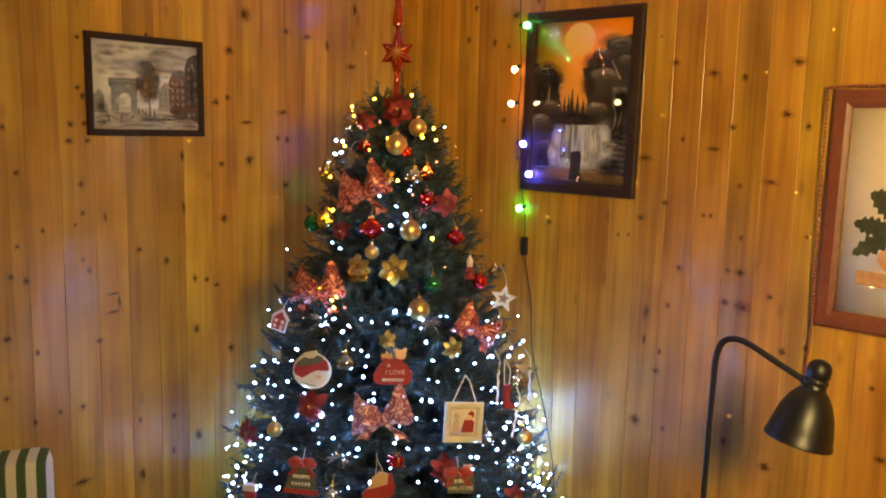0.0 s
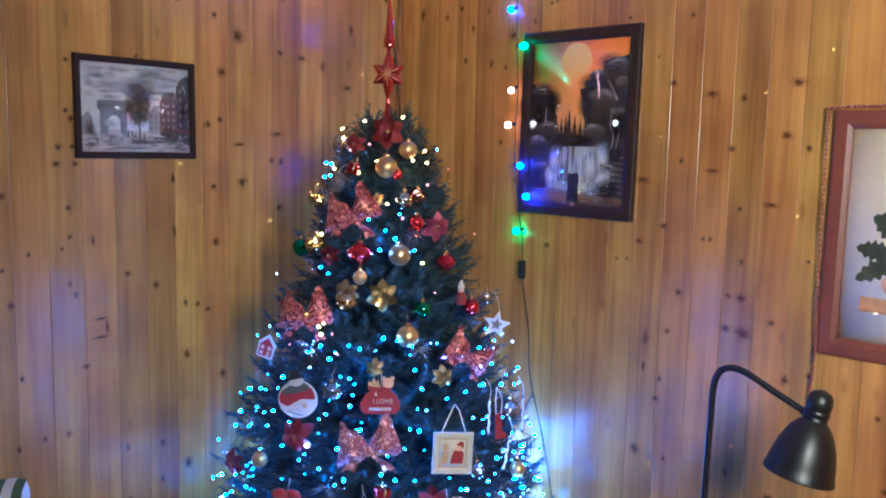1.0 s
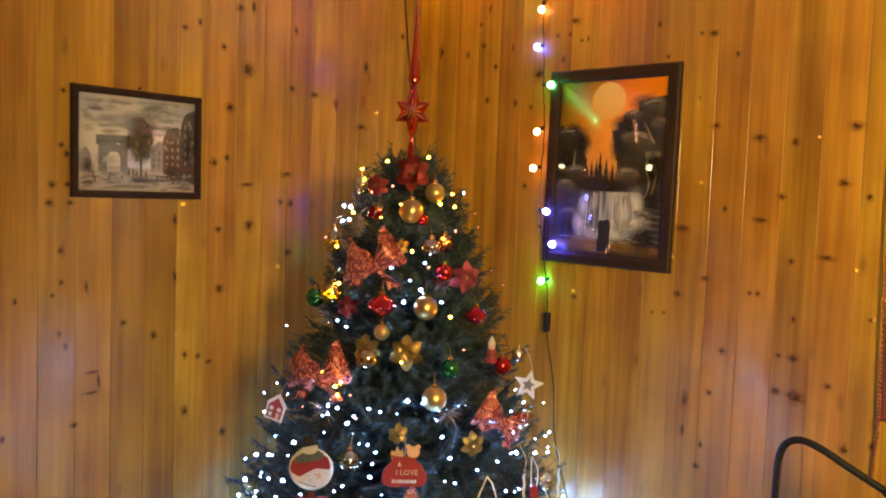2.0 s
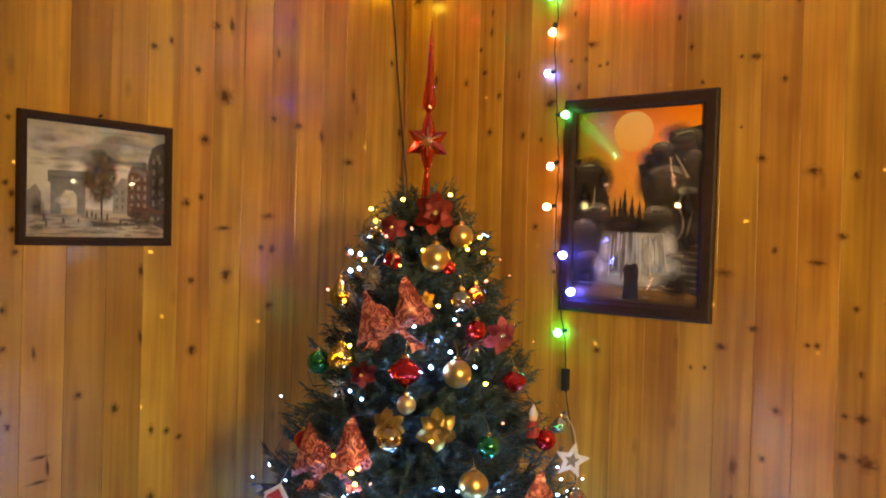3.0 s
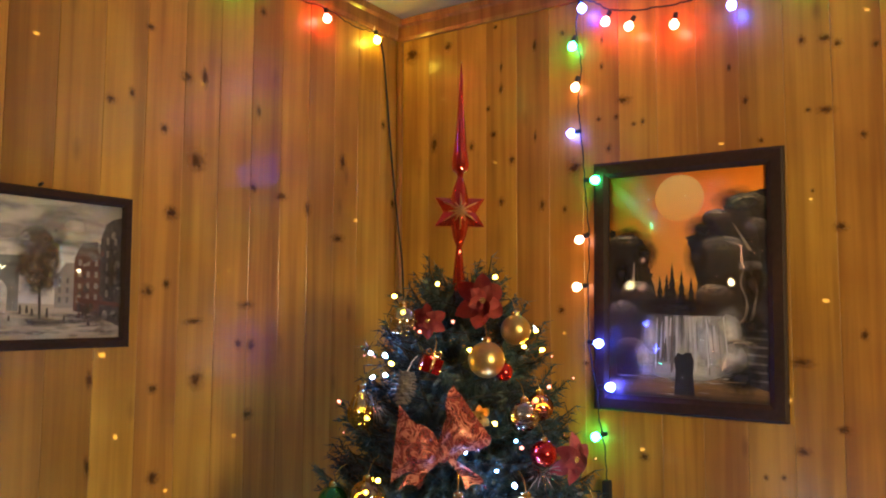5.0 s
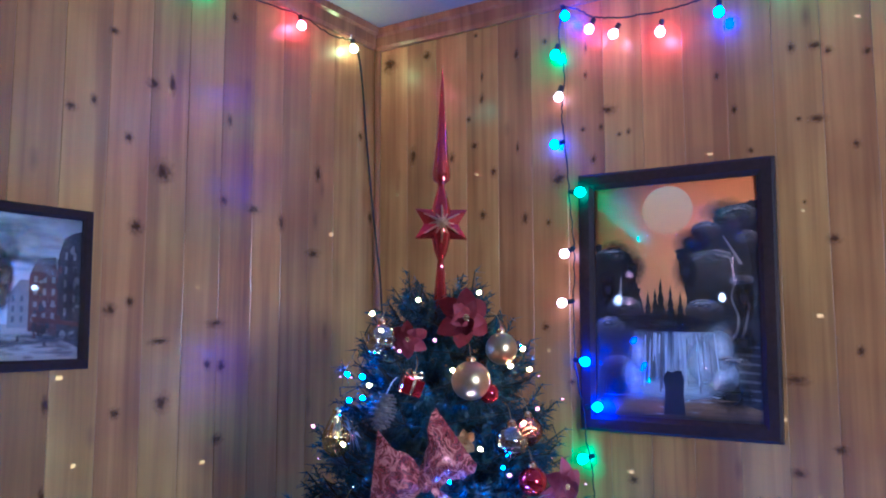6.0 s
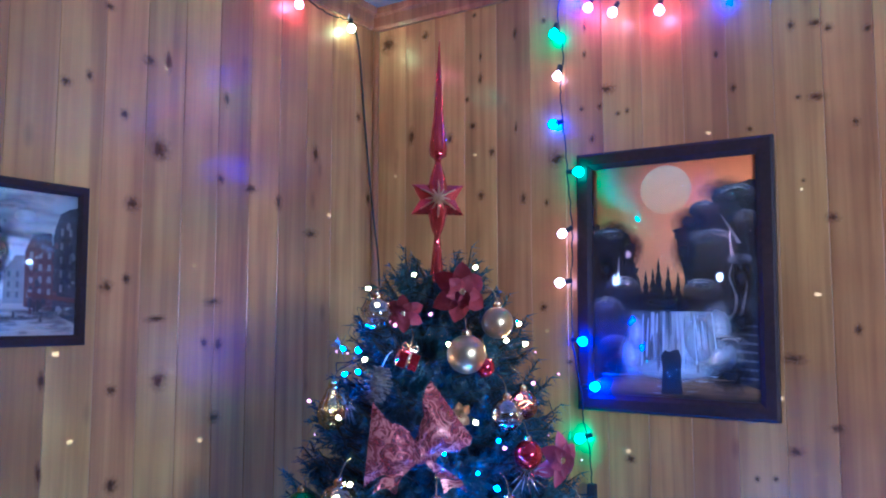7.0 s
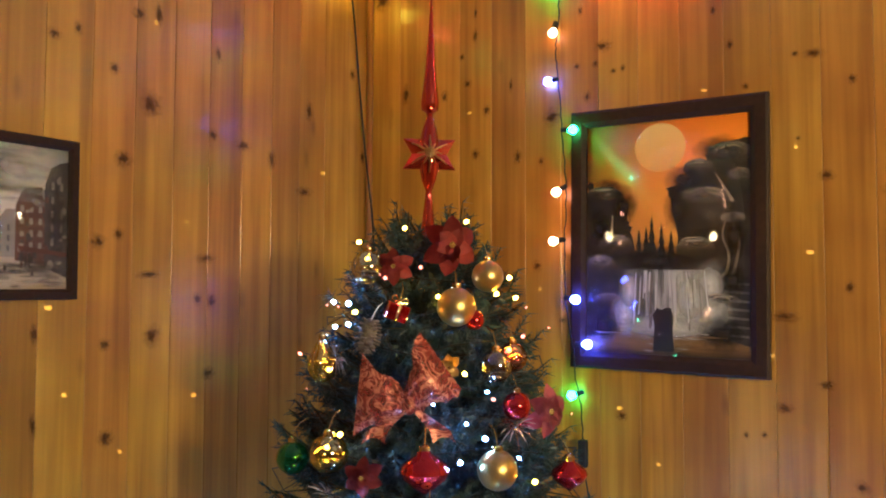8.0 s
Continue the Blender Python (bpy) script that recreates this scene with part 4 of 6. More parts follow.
def needles(name, length, twigs, seed, step=0.0036):
    """A sprig along +x: bent wire, side twigs and flat needles all round them."""
    rs = random.Random(seed)
    verts, faces, mats = [], [], []

    def strand(a, d, ln, first):
        n = max(5, int(ln / step))
        side = d.orthogonal().normalized()
        up = d.cross(side)
        for i in range(n):
            f = (i + rs.random()) / n
            p = a + d * ln * f + Vector((0, 0, 0.035 * f * f))
            for k in range(3):
                ang = rs.uniform(0, 2 * math.pi)
                out = math.cos(ang) * side + math.sin(ang) * up
                tipd = (out * rs.uniform(0.75, 1.05) + d * rs.uniform(0.45, 0.95)).normalized()
                nl = rs.uniform(0.018, 0.031) * (1.0 - 0.25 * f)
                w = d.cross(out).normalized() * 0.0016
                b = len(verts)
                verts.extend([p - w, p + w, p + tipd * nl])
                faces.append((b, b + 1, b + 2))
                mats.append(2 if rs.random() < 0.22 + 0.25 * f else 1)
        b = len(verts)
        e = a + d * ln + Vector((0, 0, 0.035))
        for q, r in ((a, 0.003), (e, 0.0012)):
            for k in range(3):
                verts.append(q + r * (math.cos(k * 2.094) * side + math.sin(k * 2.094) * up))
        for k in range(3):
            faces.append((b + k, b + (k + 1) % 3, b + 3 + (k + 1) % 3, b + 3 + k))
            mats.append(0)

    strand(Vector((0, 0, 0)), Vector((1, 0, 0)), length, True)
    for i in range(twigs):
        f = 0.15 + 0.7 * i / max(1, twigs - 1)
        ang = radians(rs.uniform(24, 48)) * (1 if i % 2 else -1)
        d = Vector((math.cos(ang), math.sin(ang), rs.uniform(-0.25, 0.3))).normalized()
        strand(Vector((length * f, 0, 0.035 * f * f)), d, length * rs.uniform(0.42, 0.62) * (1.15 - 0.5 * f), False)
    me = bpy.data.meshes.new(name)
    me.from_pydata([tuple(v) for v in verts], [], faces)
    for m in (BARK, NEEDLE, NEEDLE_LIGHT):
        me.materials.append(m)
    me.polygons.foreach_set("material_index", mats)
    return me


tree = thing("christmas_tree", "artificial dark green fir hung with ornaments and fairy lights", "tree", Matrix.Translation(TREE))
part("trunk", tube([(0, 0, 0.02), (0, 0, 0.8), (0.002, 0.001, 1.66)], 0.016, 10, 0.006), BARK, tree)
stand = part("stand", lathe([(0.03, 0.0), (0.032, 0.16), (0.024, 0.165)], 14), BLACK_METAL, tree)
for a in (20, 110, 200, 290):
    f = part("foot", box(0.02, 0.30, -0.012, 0.012, 0.0, 0.016, 0.003), BLACK_METAL, stand)
    f.matrix_basis = pose(0, 0, 0, 0, 0, a)
LONG = [needles("branch", 0.25, 6, s) for s in (1, 2, 3, 4)]
SHORT = [needles("branch", 0.115, 5, s) for s in (11, 12, 13)]
rt = random.Random(21)
z, turn = 0.16, 0.0
while z < 1.61:
    r = reach(z)
    count = max(10, int(6 + r * 30)) if r > 0.31 else int(9 + r * 60)
    for k in range(count):
        turn += 137.5
        rr = r * rt.uniform(0.78, 1.02)
        zz = z + rt.uniform(-0.02, 0.02)
        me = rt.choice(LONG if r > 0.31 else SHORT)
        ln = 0.29 if r > 0.31 else 0.14
        start = max(0.005, rr - ln)
        lift = rt.uniform(-20, 14) if z < 1.5 else rt.uniform(-15, 35)
        m = pose(0, 0, zz, 0, 0, turn) @ pose(start, 0, -0.02, rt.uniform(-40, 40), -lift, 0)
        share("branch", me, tree, m)
        if r > 0.2:
            m = pose(0, 0, zz - 0.03, 0, 0, turn + 60) @ pose(max(0.0, rr - (0.40 if r > 0.31 else 0.24)), 0, 0, rt.uniform(-90, 90), -rt.uniform(-25, 20), 0)
            share("branch", rt.choice(LONG if r > 0.31 else SHORT), tree, m)
    z += 0.058
for k in range(9):
    a = k * 360 / 9 + 14
    share("branch", SHORT[k % 3], tree, pose(0, 0, 1.555, 0, 0, a) @ pose(0.0, 0, 0, 0, -rt.uniform(10, 40), 0))

# red glass spire
RED_GLASS = speckled("red_lacquer_glass", (0.46, 0.030, 0.012), (0.58, 0.045, 0.018), 20, 0.11, 0.7, 0, 1.0)
GOLD_GLITTER = speckled("gold_glitter", (0.55, 0.34, 0.10), (0.95, 0.75, 0.38), 500, 0.28, 1.0, 0.8)
spire = thing("tree_topper", "shiny red glass spire topper with a six-pointed star and gold glitter", "tree topper", Matrix.Translation(TREE + Vector((0, 0, 1.60))) @ pose(0, 0, 0, 0, 0.6, 38))
part("spike", lathe([(0.006, 0.255), (0.0075, 0.262), (0.017, 0.268), (0.0185, 0.282), (0.015, 0.310), (0.011, 0.345), (0.007, 0.40), (0.0035, 0.46), (0.0008, 0.505)], 18), RED_GLASS, spire)
part("neck", lathe([(0.018, 0.0), (0.013, 0.04), (0.0085, 0.085), (0.006, 0.108), (0.009, 0.115), (0.014, 0.128), (0.021, 0.160), (0.022, 0.180), (0.021, 0.200), (0.014, 0.232), (0.008, 0.248), (0.006, 0.256)], 18), RED_GLASS, spire)
bm = bmesh.new()
for side in (-1, 1):
    c = bm.verts.new((0, side * 0.028, 0.18))
    ring = []
    for i in range(12):
        a = math.pi / 2 + i * math.pi / 6
        rr = 0.060 if i % 2 == 0 else 0.034
        ring.append(bm.verts.new((rr * math.cos(a), side * 0.004, 0.18 + rr * math.sin(a))))
    for i in range(12):
        bm.faces.new((c, ring[i], ring[(i + 1) % 12]))
    if side == -1:
        first = ring
    else:
        for i in range(12):
            bm.faces.new((first[i], first[(i + 1) % 12], ring[(i + 1) % 12], ring[i]))
bmesh.ops.recalc_face_normals(bm, faces=bm.faces)
part("star", bm, RED_GLASS, spire, smooth=False)
for i in range(12):
    a = math.pi / 2 + i * math.pi / 6
    ln = 0.040 if i % 2 == 0 else 0.024
    d = Vector((math.cos(a), 0, math.sin(a)))
    part("glitter_ray", tube([Vector((0, -0.031, 0.18)), Vector((0, -0.026, 0.18)) + d * ln * 0.6, Vector((0, -0.014, 0.18)) + d * ln], 0.0027, 6, 0.0010), GOLD_GLITTER, spire, "gold glitter ray")

# ---- ornaments ----
GOLD_MATT = speckled("matt_gold", (0.62, 0.43, 0.15), (0.74, 0.54, 0.22), 200, 0.34, 1.0, 0.08)
RED_SHINY = speckled("shiny_red", (0.42, 0.012, 0.018), (0.55, 0.022, 0.026), 15, 0.12, 0.8, 0, 0.5)
GREEN_SHINY = speckled("shiny_green", (0.01, 0.14, 0.05), (0.02, 0.22, 0.08), 15, 0.15, 0.8, 0, 0.5)
CAP_GOLD = speckled("gold_cap", (0.70, 0.52, 0.22), (0.85, 0.66, 0.32), 80, 0.25, 1.0, 0.1)
BLOWN = clear_glass("blown_glass", (0.90, 0.88, 0.80), 0.36)
BLOWN_PINK = clear_glass("pink_blown_glass", (0.95, 0.42, 0.40), 0.28)
BLOWN_GOLD = clear_glass("amber_blown_glass", (0.90, 0.78, 0.40), 0.34)
PETAL_RED = speckled("red_velvet_petal", (0.20, 0.010, 0.013), (0.34, 0.024, 0.027), 120, 0.6, 0, 0.3, 0, 0.4)
PETAL_PINK = speckled("pink_velvet_petal", (0.36, 0.05, 0.10), (0.50, 0.09, 0.14), 120, 0.6, 0, 0.3, 0, 0.4)
PETAL_GOLD = speckled("gold_foil_petal", (0.34, 0.21, 0.06), (0.66, 0.46, 0.17), 200, 0.32, 0.9, 0.4)
SHEER_RED = printed_ribbon("sheer_red_ribbon", (0.34, 0.05, 0.046), (0.60, 0.24, 0.18), (0.5, 0.3, 0.2))
SHEER_PINK = printed_ribbon("sheer_pink_ribbon", (0.42, 0.13, 0.15), (0.68, 0.40, 0.40), (0.5, 0.4, 0.4))
WOOD_PALE = speckled("pale_birch", (0.62, 0.52, 0.38), (0.76, 0.66, 0.50), 60, 0.6, 0, 0.15)
WOOD_WHITE = speckled("whitewashed_wood", (0.46, 0.44, 0.38), (0.62, 0.60, 0.53), 60, 0.6, 0, 0.15)
FELT_RED = speckled("red_painted_wood", (0.22, 0.014, 0.018), (0.32, 0.026, 0.028), 60, 0.55, 0, 0.2)
FELT_DARK = speckled("dark_painted_wood", (0.06, 0.07, 0.055), (0.10, 0.11, 0.085), 60, 0.6, 0, 0.2)
TAN = speckled("tan_painted_wood", (0.42, 0.28, 0.15), (0.55, 0.38, 0.22), 60, 0.6, 0, 0.2)
CREAM_PAINT = speckled("cream_paint", (0.48, 0.45, 0.37), (0.62, 0.58, 0.49), 60, 0.5, 0, 0.1)
SKIN_PAINT = speckled("peach_paint", (0.60, 0.36, 0.24), (0.70, 0.45, 0.32), 60, 0.5, 0, 0.1)
CONE_BROWN = speckled("pine_cone_scale", (0.028, 0.017, 0.010), (0.26, 0.21, 0.16), 140, 0.6, 0, 0.3)
SILVER_FOIL = speckled("silver_tinsel_foil", (0.55, 0.60, 0.62), (0.85, 0.90, 0.92), 60, 0.2, 1.0, 0)
CORD = speckled("white_cord", (0.60, 0.58, 0.52), (0.75, 0.73, 0.68), 200, 0.8, 0, 0.2)
FRONT = -44.0                      # the tree stands in the corner; this side faces the room


def hang(a, z, out=0.0, face=0.0, r=None):
    """Pose on the crown at the angle a and height z, local -y looking outwards; face turns it to the room."""
    rr = (reach(z) if r is None else r) + out
    aa = a + (FRONT - a) * face
    return Matrix.Translation(TREE) @ pose(rr * math.cos(radians(a)), rr * math.sin(radians(a)), z, 0, 0, aa + 90)


def loop_bm(top, inward=0.03, up=0.028):
    return tube(smooth_line([(0, 0, top), (0.001, inward * 0.4, top + up * 0.7), (0, inward, top + up)], 4), 0.0009, 5)


def cap(parent, top, r=0.008):
    c = part("cap", lathe([(r * 0.95, top - 0.006), (r, top - 0.004), (r, top + 0.005), (r * 0.55, top + 0.008), (r * 0.2, top + 0.0085)], 12), CAP_GOLD, parent)
    part("hanger", loop_bm(top + 0.008), CAP_GOLD, c)


def bauble(label, mat, d, m, glass=False, profile=None, ribs=0):
    b = thing("bauble", label, "bauble", m, group="baubles on the tree")
    prof = profile or ball_profile(d / 2, 14)
    part("ball", lathe(prof, 28 if not ribs else ribs * 4, ribs, 0.10 if ribs else 0), mat, b)
    top = prof[-1][1]
    cap(b, top, min(0.009, d * 0.14))
    if glass:
        part("inner_ring", tube(smooth_line([(d * 0.42 * math.cos(t), d * 0.42 * math.sin(t), d * 0.08 * math.sin(3 * t)) for t in [k * math.pi / 8 for k in range(17)]], 2), d * 0.018, 5), CAP_GOLD, b)
        part("glint_band", lathe([(d * 0.455, -d * 0.16), (d * 0.463, -d * 0.14), (d * 0.455, -d * 0.12)], 24), SILVER_FOIL, b)
    return b


for a, z, d in ((-43.1, 1.485, 0.066), (-23.0, 1.538, 0.056), (-33.1, 1.005, 0.064), (-34.9, 1.229, 0.064), (-55.4, 1.164, 0.042), (3.9, 0.602, 0.047), (-83.4, 0.645, 0.045)):
    bauble("matt gold bauble with a gold cap hung on the tree", GOLD_MATT, d, hang(a, z, 0.018))
for a, z, d in ((-87.9, 1.553, 0.058), (-30.9, 1.388, 0.054), (-60.3, 0.859, 0.057), (-13.9, 0.64, 0.048), (-59.9, 0.509, 0.05), (15.1, 1.088, 0.040), (4.4, 0.94, 0.05), (5.3, 0.772, 0.06)):
    bauble("clear blown glass bauble with silver bands", BLOWN, d, hang(a, z, 0.030), True)
for a, z, d in ((-87.9, 1.249, 0.064), (-60.5, 1.094, 0.061)):
    bauble("amber blown glass bauble with gold bands", BLOWN_GOLD, d, hang(a, z, 0.018), True)
bauble("pink clear glass bauble with a gold cap", BLOWN_PINK, 0.05, hang(-20.7, 1.40, 0.018), True)
bauble("ribbed clear glass drop ornament", BLOWN_GOLD, 0.052, hang(-101.5, 1.39, 0.018), False,
       [(0.001, -0.036), (0.012, -0.033), (0.022, -0.022), (0.026, -0.008), (0.024, 0.006), (0.017, 0.020), (0.010, 0.034), (0.006, 0.040)], 10)
for a, z, s in ((-56.8, 1.232, 1.0), (-7.5, 1.206, 0.78)):
    bauble("shiny red onion-shaped bauble with a gold cap", RED_SHINY, 0.08 * s, hang(a, z, 0.02), False,
           [(x * s, y * s) for x, y in ((0.002, -0.036), (0.008, -0.031), (0.020, -0.024), (0.034, -0.012), (0.040, 0.0), (0.035, 0.011), (0.022, 0.021), (0.012, 0.027), (0.008, 0.033))])
for a, z, d in ((-22.6, 1.321, 0.048), (-95.5, 1.064, 0.046), (3.3, 1.066, 0.05), (-34.7, 1.463, 0.034)):
    bauble("shiny red glass bauble with a gold cap", RED_SHINY, d, hang(a, z, 0.012))
for a, z, d in ((-108.2, 1.227, 0.056), (-24.3, 1.072, 0.052)):
    bauble("dark green shiny bauble among the branches", GREEN_SHINY, d, hang(a, z, 0.0))


def petal_me(name, ln, wd, mat):
    bm = bmesh.new()
    rows = []
    for i in range(7):
        f = i / 6
        w = wd * (math.sin(math.pi * min(1, f * 0.94 + 0.06)) ** 0.75)
        zz = ln * f
        dip = 0.25 * ln * f * f
        rows.append([bm.verts.new((s * w, -0.012 + dip - abs(s) * w * 0.35, zz)) for s in (-1, -0.5, 0, 0.5, 1)])
    for p, q in zip(rows, rows[1:]):
        for k in range(4):
            bm.faces.new((p[k], p[k + 1], q[k + 1], q[k]))
    sol = bmesh.ops.solidify(bm, geom=bm.faces[:], thickness=0.0008)
    return mesh_of(bm, name, mat)


def poinsettia(label, mat, size, m, seed):
    rs = random.Random(seed)
    p = thing("poinsettia", label, "artificial flower", m, group="poinsettias on the tree")
    big, small = petal_me("petal", size * 0.56, size * 0.19, mat), petal_me("petal", size * 0.38, size * 0.14, mat)
    for i in range(6):
        share("petal", big, p, pose(0, 0, 0, 0, i * 60 + rs.uniform(-9, 9), 0) @ pose(0, 0, 0, rs.uniform(-16, 12), 0, 0))
    for i in range(5):
        share("petal", small, p, pose(0, -0.007, 0, 0, i * 72 + 30 + rs.uniform(-9, 9), 0) @ pose(0, 0, 0, rs.uniform(5, 28), 0, 0))
    centre = mesh_of(lathe(ball_profile(size * 0.035, 5), 8), "bead", CAP_GOLD)
    for i in range(7):
        a = i * 2 * math.pi / 6
        rr = 0 if i == 6 else size * 0.05
        share("bead", centre, p, Matrix.Translation((rr * math.cos(a), -0.020, rr * math.sin(a))))
    part("stem", tube([(0, -0.012, 0), (0, 0.03, -0.01), (0, 0.09, -0.02)], 0.0016, 5), BARK, p)


for i, (a, z, s) in enumerate(((-42.2, 1.592, 0.098), (-74.2, 1.554, 0.062), (-70.7, 0.732, 0.098), (-95.6, 0.609, 0.075), (-28.1, 0.575, 0.08), (-5.6, 0.461, 0.065), (-75.0, 1.221, 0.06))):
    poinsettia("dark red velvet poinsettia flower with a gold centre", PETAL_RED, s, hang(a, z, 0.012, 0.3), i)
poinsettia("dusky pink velvet poinsettia flower", PETAL_PINK, 0.085, hang(-9.5, 1.308, 0.01, 0.3), 20)
for i, (a, z, s) in enumerate(((-43.9, 1.114, 0.088), (-61.6, 1.120, 0.070))):
    poinsettia("shimmering gold foil flower tucked into the branches", PETAL_GOLD, s, hang(a, z, 0.012, 0.3), 30 + i)
for i, (a, z, s) in enumerate(((-48.7, 1.388, 0.042), (-20.9, 0.894, 0.062), (-46.0, 0.924, 0.05))):
    poinsettia("small gold foil flower tucked into the branches", PETAL_GOLD, s, hang(a, z, 0.014, 0.3), 40 + i)


def bow(label, mat, w, m, seed, flip=1, lifts=(0, 0)):
    """Ribbon bow: two puffed loops, a knot and two tails."""
    rs = random.Random(seed)
    b = thing("ribbon_bow", label, "ribbon bow", m, group="bows on the tree")
    for s in (-1, 1):
        bm = bmesh.new()
        tilt = 0.10 * s * flip + 0.20
        for layer in (0, 1):
            rows = []
            for i in range(9):
                f = i / 8
                hh = w * (0.05 + 0.30 * f ** 0.7) * (1 + 0.12 * math.sin(f * 9 + s))
                row = []
                for j in range(7):
                    g = j / 6 * 2 - 1
                    x = s * w * 0.5 * f
                    zz = w * tilt * f * 0.55 + g * hh + rs.uniform(-1, 1) * w * 0.020
                    yy = (-0.16 * w * math.sin(math.pi * f) * (1 - 0.5 * g * g) - 0.035 * w * math.cos(g * 7 + f * 5) + rs.uniform(-1, 1) * w * 0.018) if layer == 0 else (0.02 * w * math.sin(math.pi * f))
                    row.append(bm.verts.new((x, yy + 0.006 * layer, zz)))
                rows.append(row)
            for p, q in zip(rows, rows[1:]):
                for k in range(6):
                    bm.faces.new((p[k], p[k + 1], q[k + 1], q[k]))
        part("loop", bm, mat, b).matrix_basis = pose(0, 0, 0, 0, -s * lifts[(s + 1) // 2], 0)
        bm = bmesh.new()
        rows = []
        for i in range(8):
            f = i / 7
            c = Vector((s * w * (0.04 + 0.30 * f), -0.012 - 0.03 * w * math.sin(f * 6), -w * 0.27 * f))
            hw = w * (0.035 + 0.075 * f)
            row = [bm.verts.new(c + Vector((hw * k, -abs(k) * 0.004, -abs(k) * hw * (0.7 if i == 7 else 0)))) for k in (-1, -0.33, 0.33, 1)]
            rows.append(row)
        for p, q in zip(rows, rows[1:]):
            for k in range(3):
                bm.faces.new((p[k], p[k + 1], q[k + 1], q[k]))
        part("tail", bm, mat, b)
    part("knot", lathe(ball_profile(w * 0.075, 8, 0, 1.15), 14), mat, b).matrix_basis = Matrix.Translation((0, -w * 0.05, 0))
    part("tie", tube([(0, 0, 0), (0, 0.03, -0.005), (0, 0.08, -0.01)], 0.0012, 5), BARK, b)


bow("large sheer red ribbon bow with a printed pattern", SHEER_RED, 0.165, hang(-62.0, 1.330, 0.03, 0.5), 1, 1, (6, 36))
bow("large sheer red ribbon bow near the tree's middle", SHEER_RED, 0.165, hang(-77.5, 1.034, 0.03, 0.5), 2, 1, (16, 24))
bow("large sheer pink ribbon bow low on the tree", SHEER_PINK, 0.17, hang(-46.6, 0.715, 0.03, 0.5), 3, 1, (4, 20))
bow("crumpled sheer red ribbon bow at the tree's side", SHEER_RED, 0.15, hang(-8.2, 0.935, 0.02, 0.3) @ pose(0, 0, 0, 0, 35, 0), 4)


def gift(m, s):
    g = thing("gift_ornament", "tiny red foil gift box with a gold ribbon", "gift ornament", m, group="gift boxes on the tree")
    part("box", box(-s / 2, s / 2, -s / 2, s / 2, -s * 0.4, s * 0.4, s * 0.05), RED_SHINY, g)
    part("ribbon", box(-s * 0.07, s * 0.07, -s * 0.515, s * 0.515, -s * 0.415, s * 0.415), CAP_GOLD, g)
    bm = bmesh.new()
    for k in (-1, 1):
        add_tube(bm, smooth_line([(0, 0, s * 0.41), (k * s * 0.25, 0, s * 0.7), (k * s * 0.4, 0, s * 0.5), (0, 0, s * 0.42)], 4), s * 0.035, 6)
    part("bow", bm, CAP_GOLD, g)
    part("hanger", loop_bm(s * 0.5), CAP_GOLD, g)


gift(hang(-70.0, 1.478, 0.02) @ pose(0, 0, 0, 10, 18, 30), 0.036)
gift(hang(-42.7, 0.605, 0.02) @ pose(0, 0, 0, 0, 8, 30), 0.034)

# pine cone
pc = thing("pine_cone", "brown pine cone with frosted scale tips", "pine cone", hang(-79.2, 1.440, 0.034) @ pose(0, 0, 0, 0, 12, 0))
part("core", lathe([(0.003, -0.030), (0.011, -0.018), (0.014, 0.0), (0.011, 0.016), (0.004, 0.026)], 12), CONE_BROWN, pc)
bm = bmesh.new()
add_plate(bm, [(-0.003, 0), (0.003, 0), (0.0062, 0.010), (0.003, 0.0145), (-0.003, 0.0145), (-0.0062, 0.010)], 0.0022)
bmesh.ops.recalc_face_normals(bm, faces=bm.faces)
scale_me = mesh_of(bm, "scale", CONE_BROWN, False)
for i in range(46):
    f = i / 45
    zz = -0.027 + 0.05 * f
    rr = 0.0125 * math.sin(math.pi * (0.12 + 0.76 * f))
    share("scale", scale_me, pc, pose(0, 0, zz, 0, 0, i * 137.5) @ pose(0, -rr * 0.7, 0, 118 - 52 * f, 0, 0) @ Matrix.Diagonal((1, 1, 0.75 + 0.3 * math.sin(math.pi * f), 1)))
part("hanger", loop_bm(0.024), CORD, pc)


def lettering(text, size, mat, parent, x, y, z, extrude=0.0003):
    cu = bpy.data.curves.new("lettering", "FONT")
    cu.body, cu.size, cu.align_x, cu.align_y, cu.extrude, cu.resolution_u = text, size, "CENTER", "CENTER", extrude, 2
    tmp = bpy.data.objects.new("lettering", cu)
    me = bpy.data.meshes.new_from_object(tmp)
    bpy.data.objects.remove(tmp)
    bpy.data.curves.remove(cu)
    me.materials.clear()
    me.materials.append(mat)
    ob = new("lettering", me)
    ob.parent = parent
    ob.matrix_basis = pose(x, y, z, 90, 0, 0)
    return ob


def bars(parent, mat, x, y, z, w, h, n):
    """Unreadable writing: a row of short bars."""
    for i in range(n):
        x0 = x - w / 2 + w * i / n
        part("writing_bar", box(x0, x0 + w / n * 0.72, y - 0.0006, y, z - h / 2, z + h / 2), mat, parent)


def star_outline(r1, r2, n=5, turn=90, cx=0.0, cz=0.0):
    return [(cx + (r1 if i % 2 == 0 else r2) * math.cos(radians(turn + i * 180 / n)), cz + (r1 if i % 2 == 0 else r2) * math.sin(radians(turn + i * 180 / n))) for i in range(2 * n)]


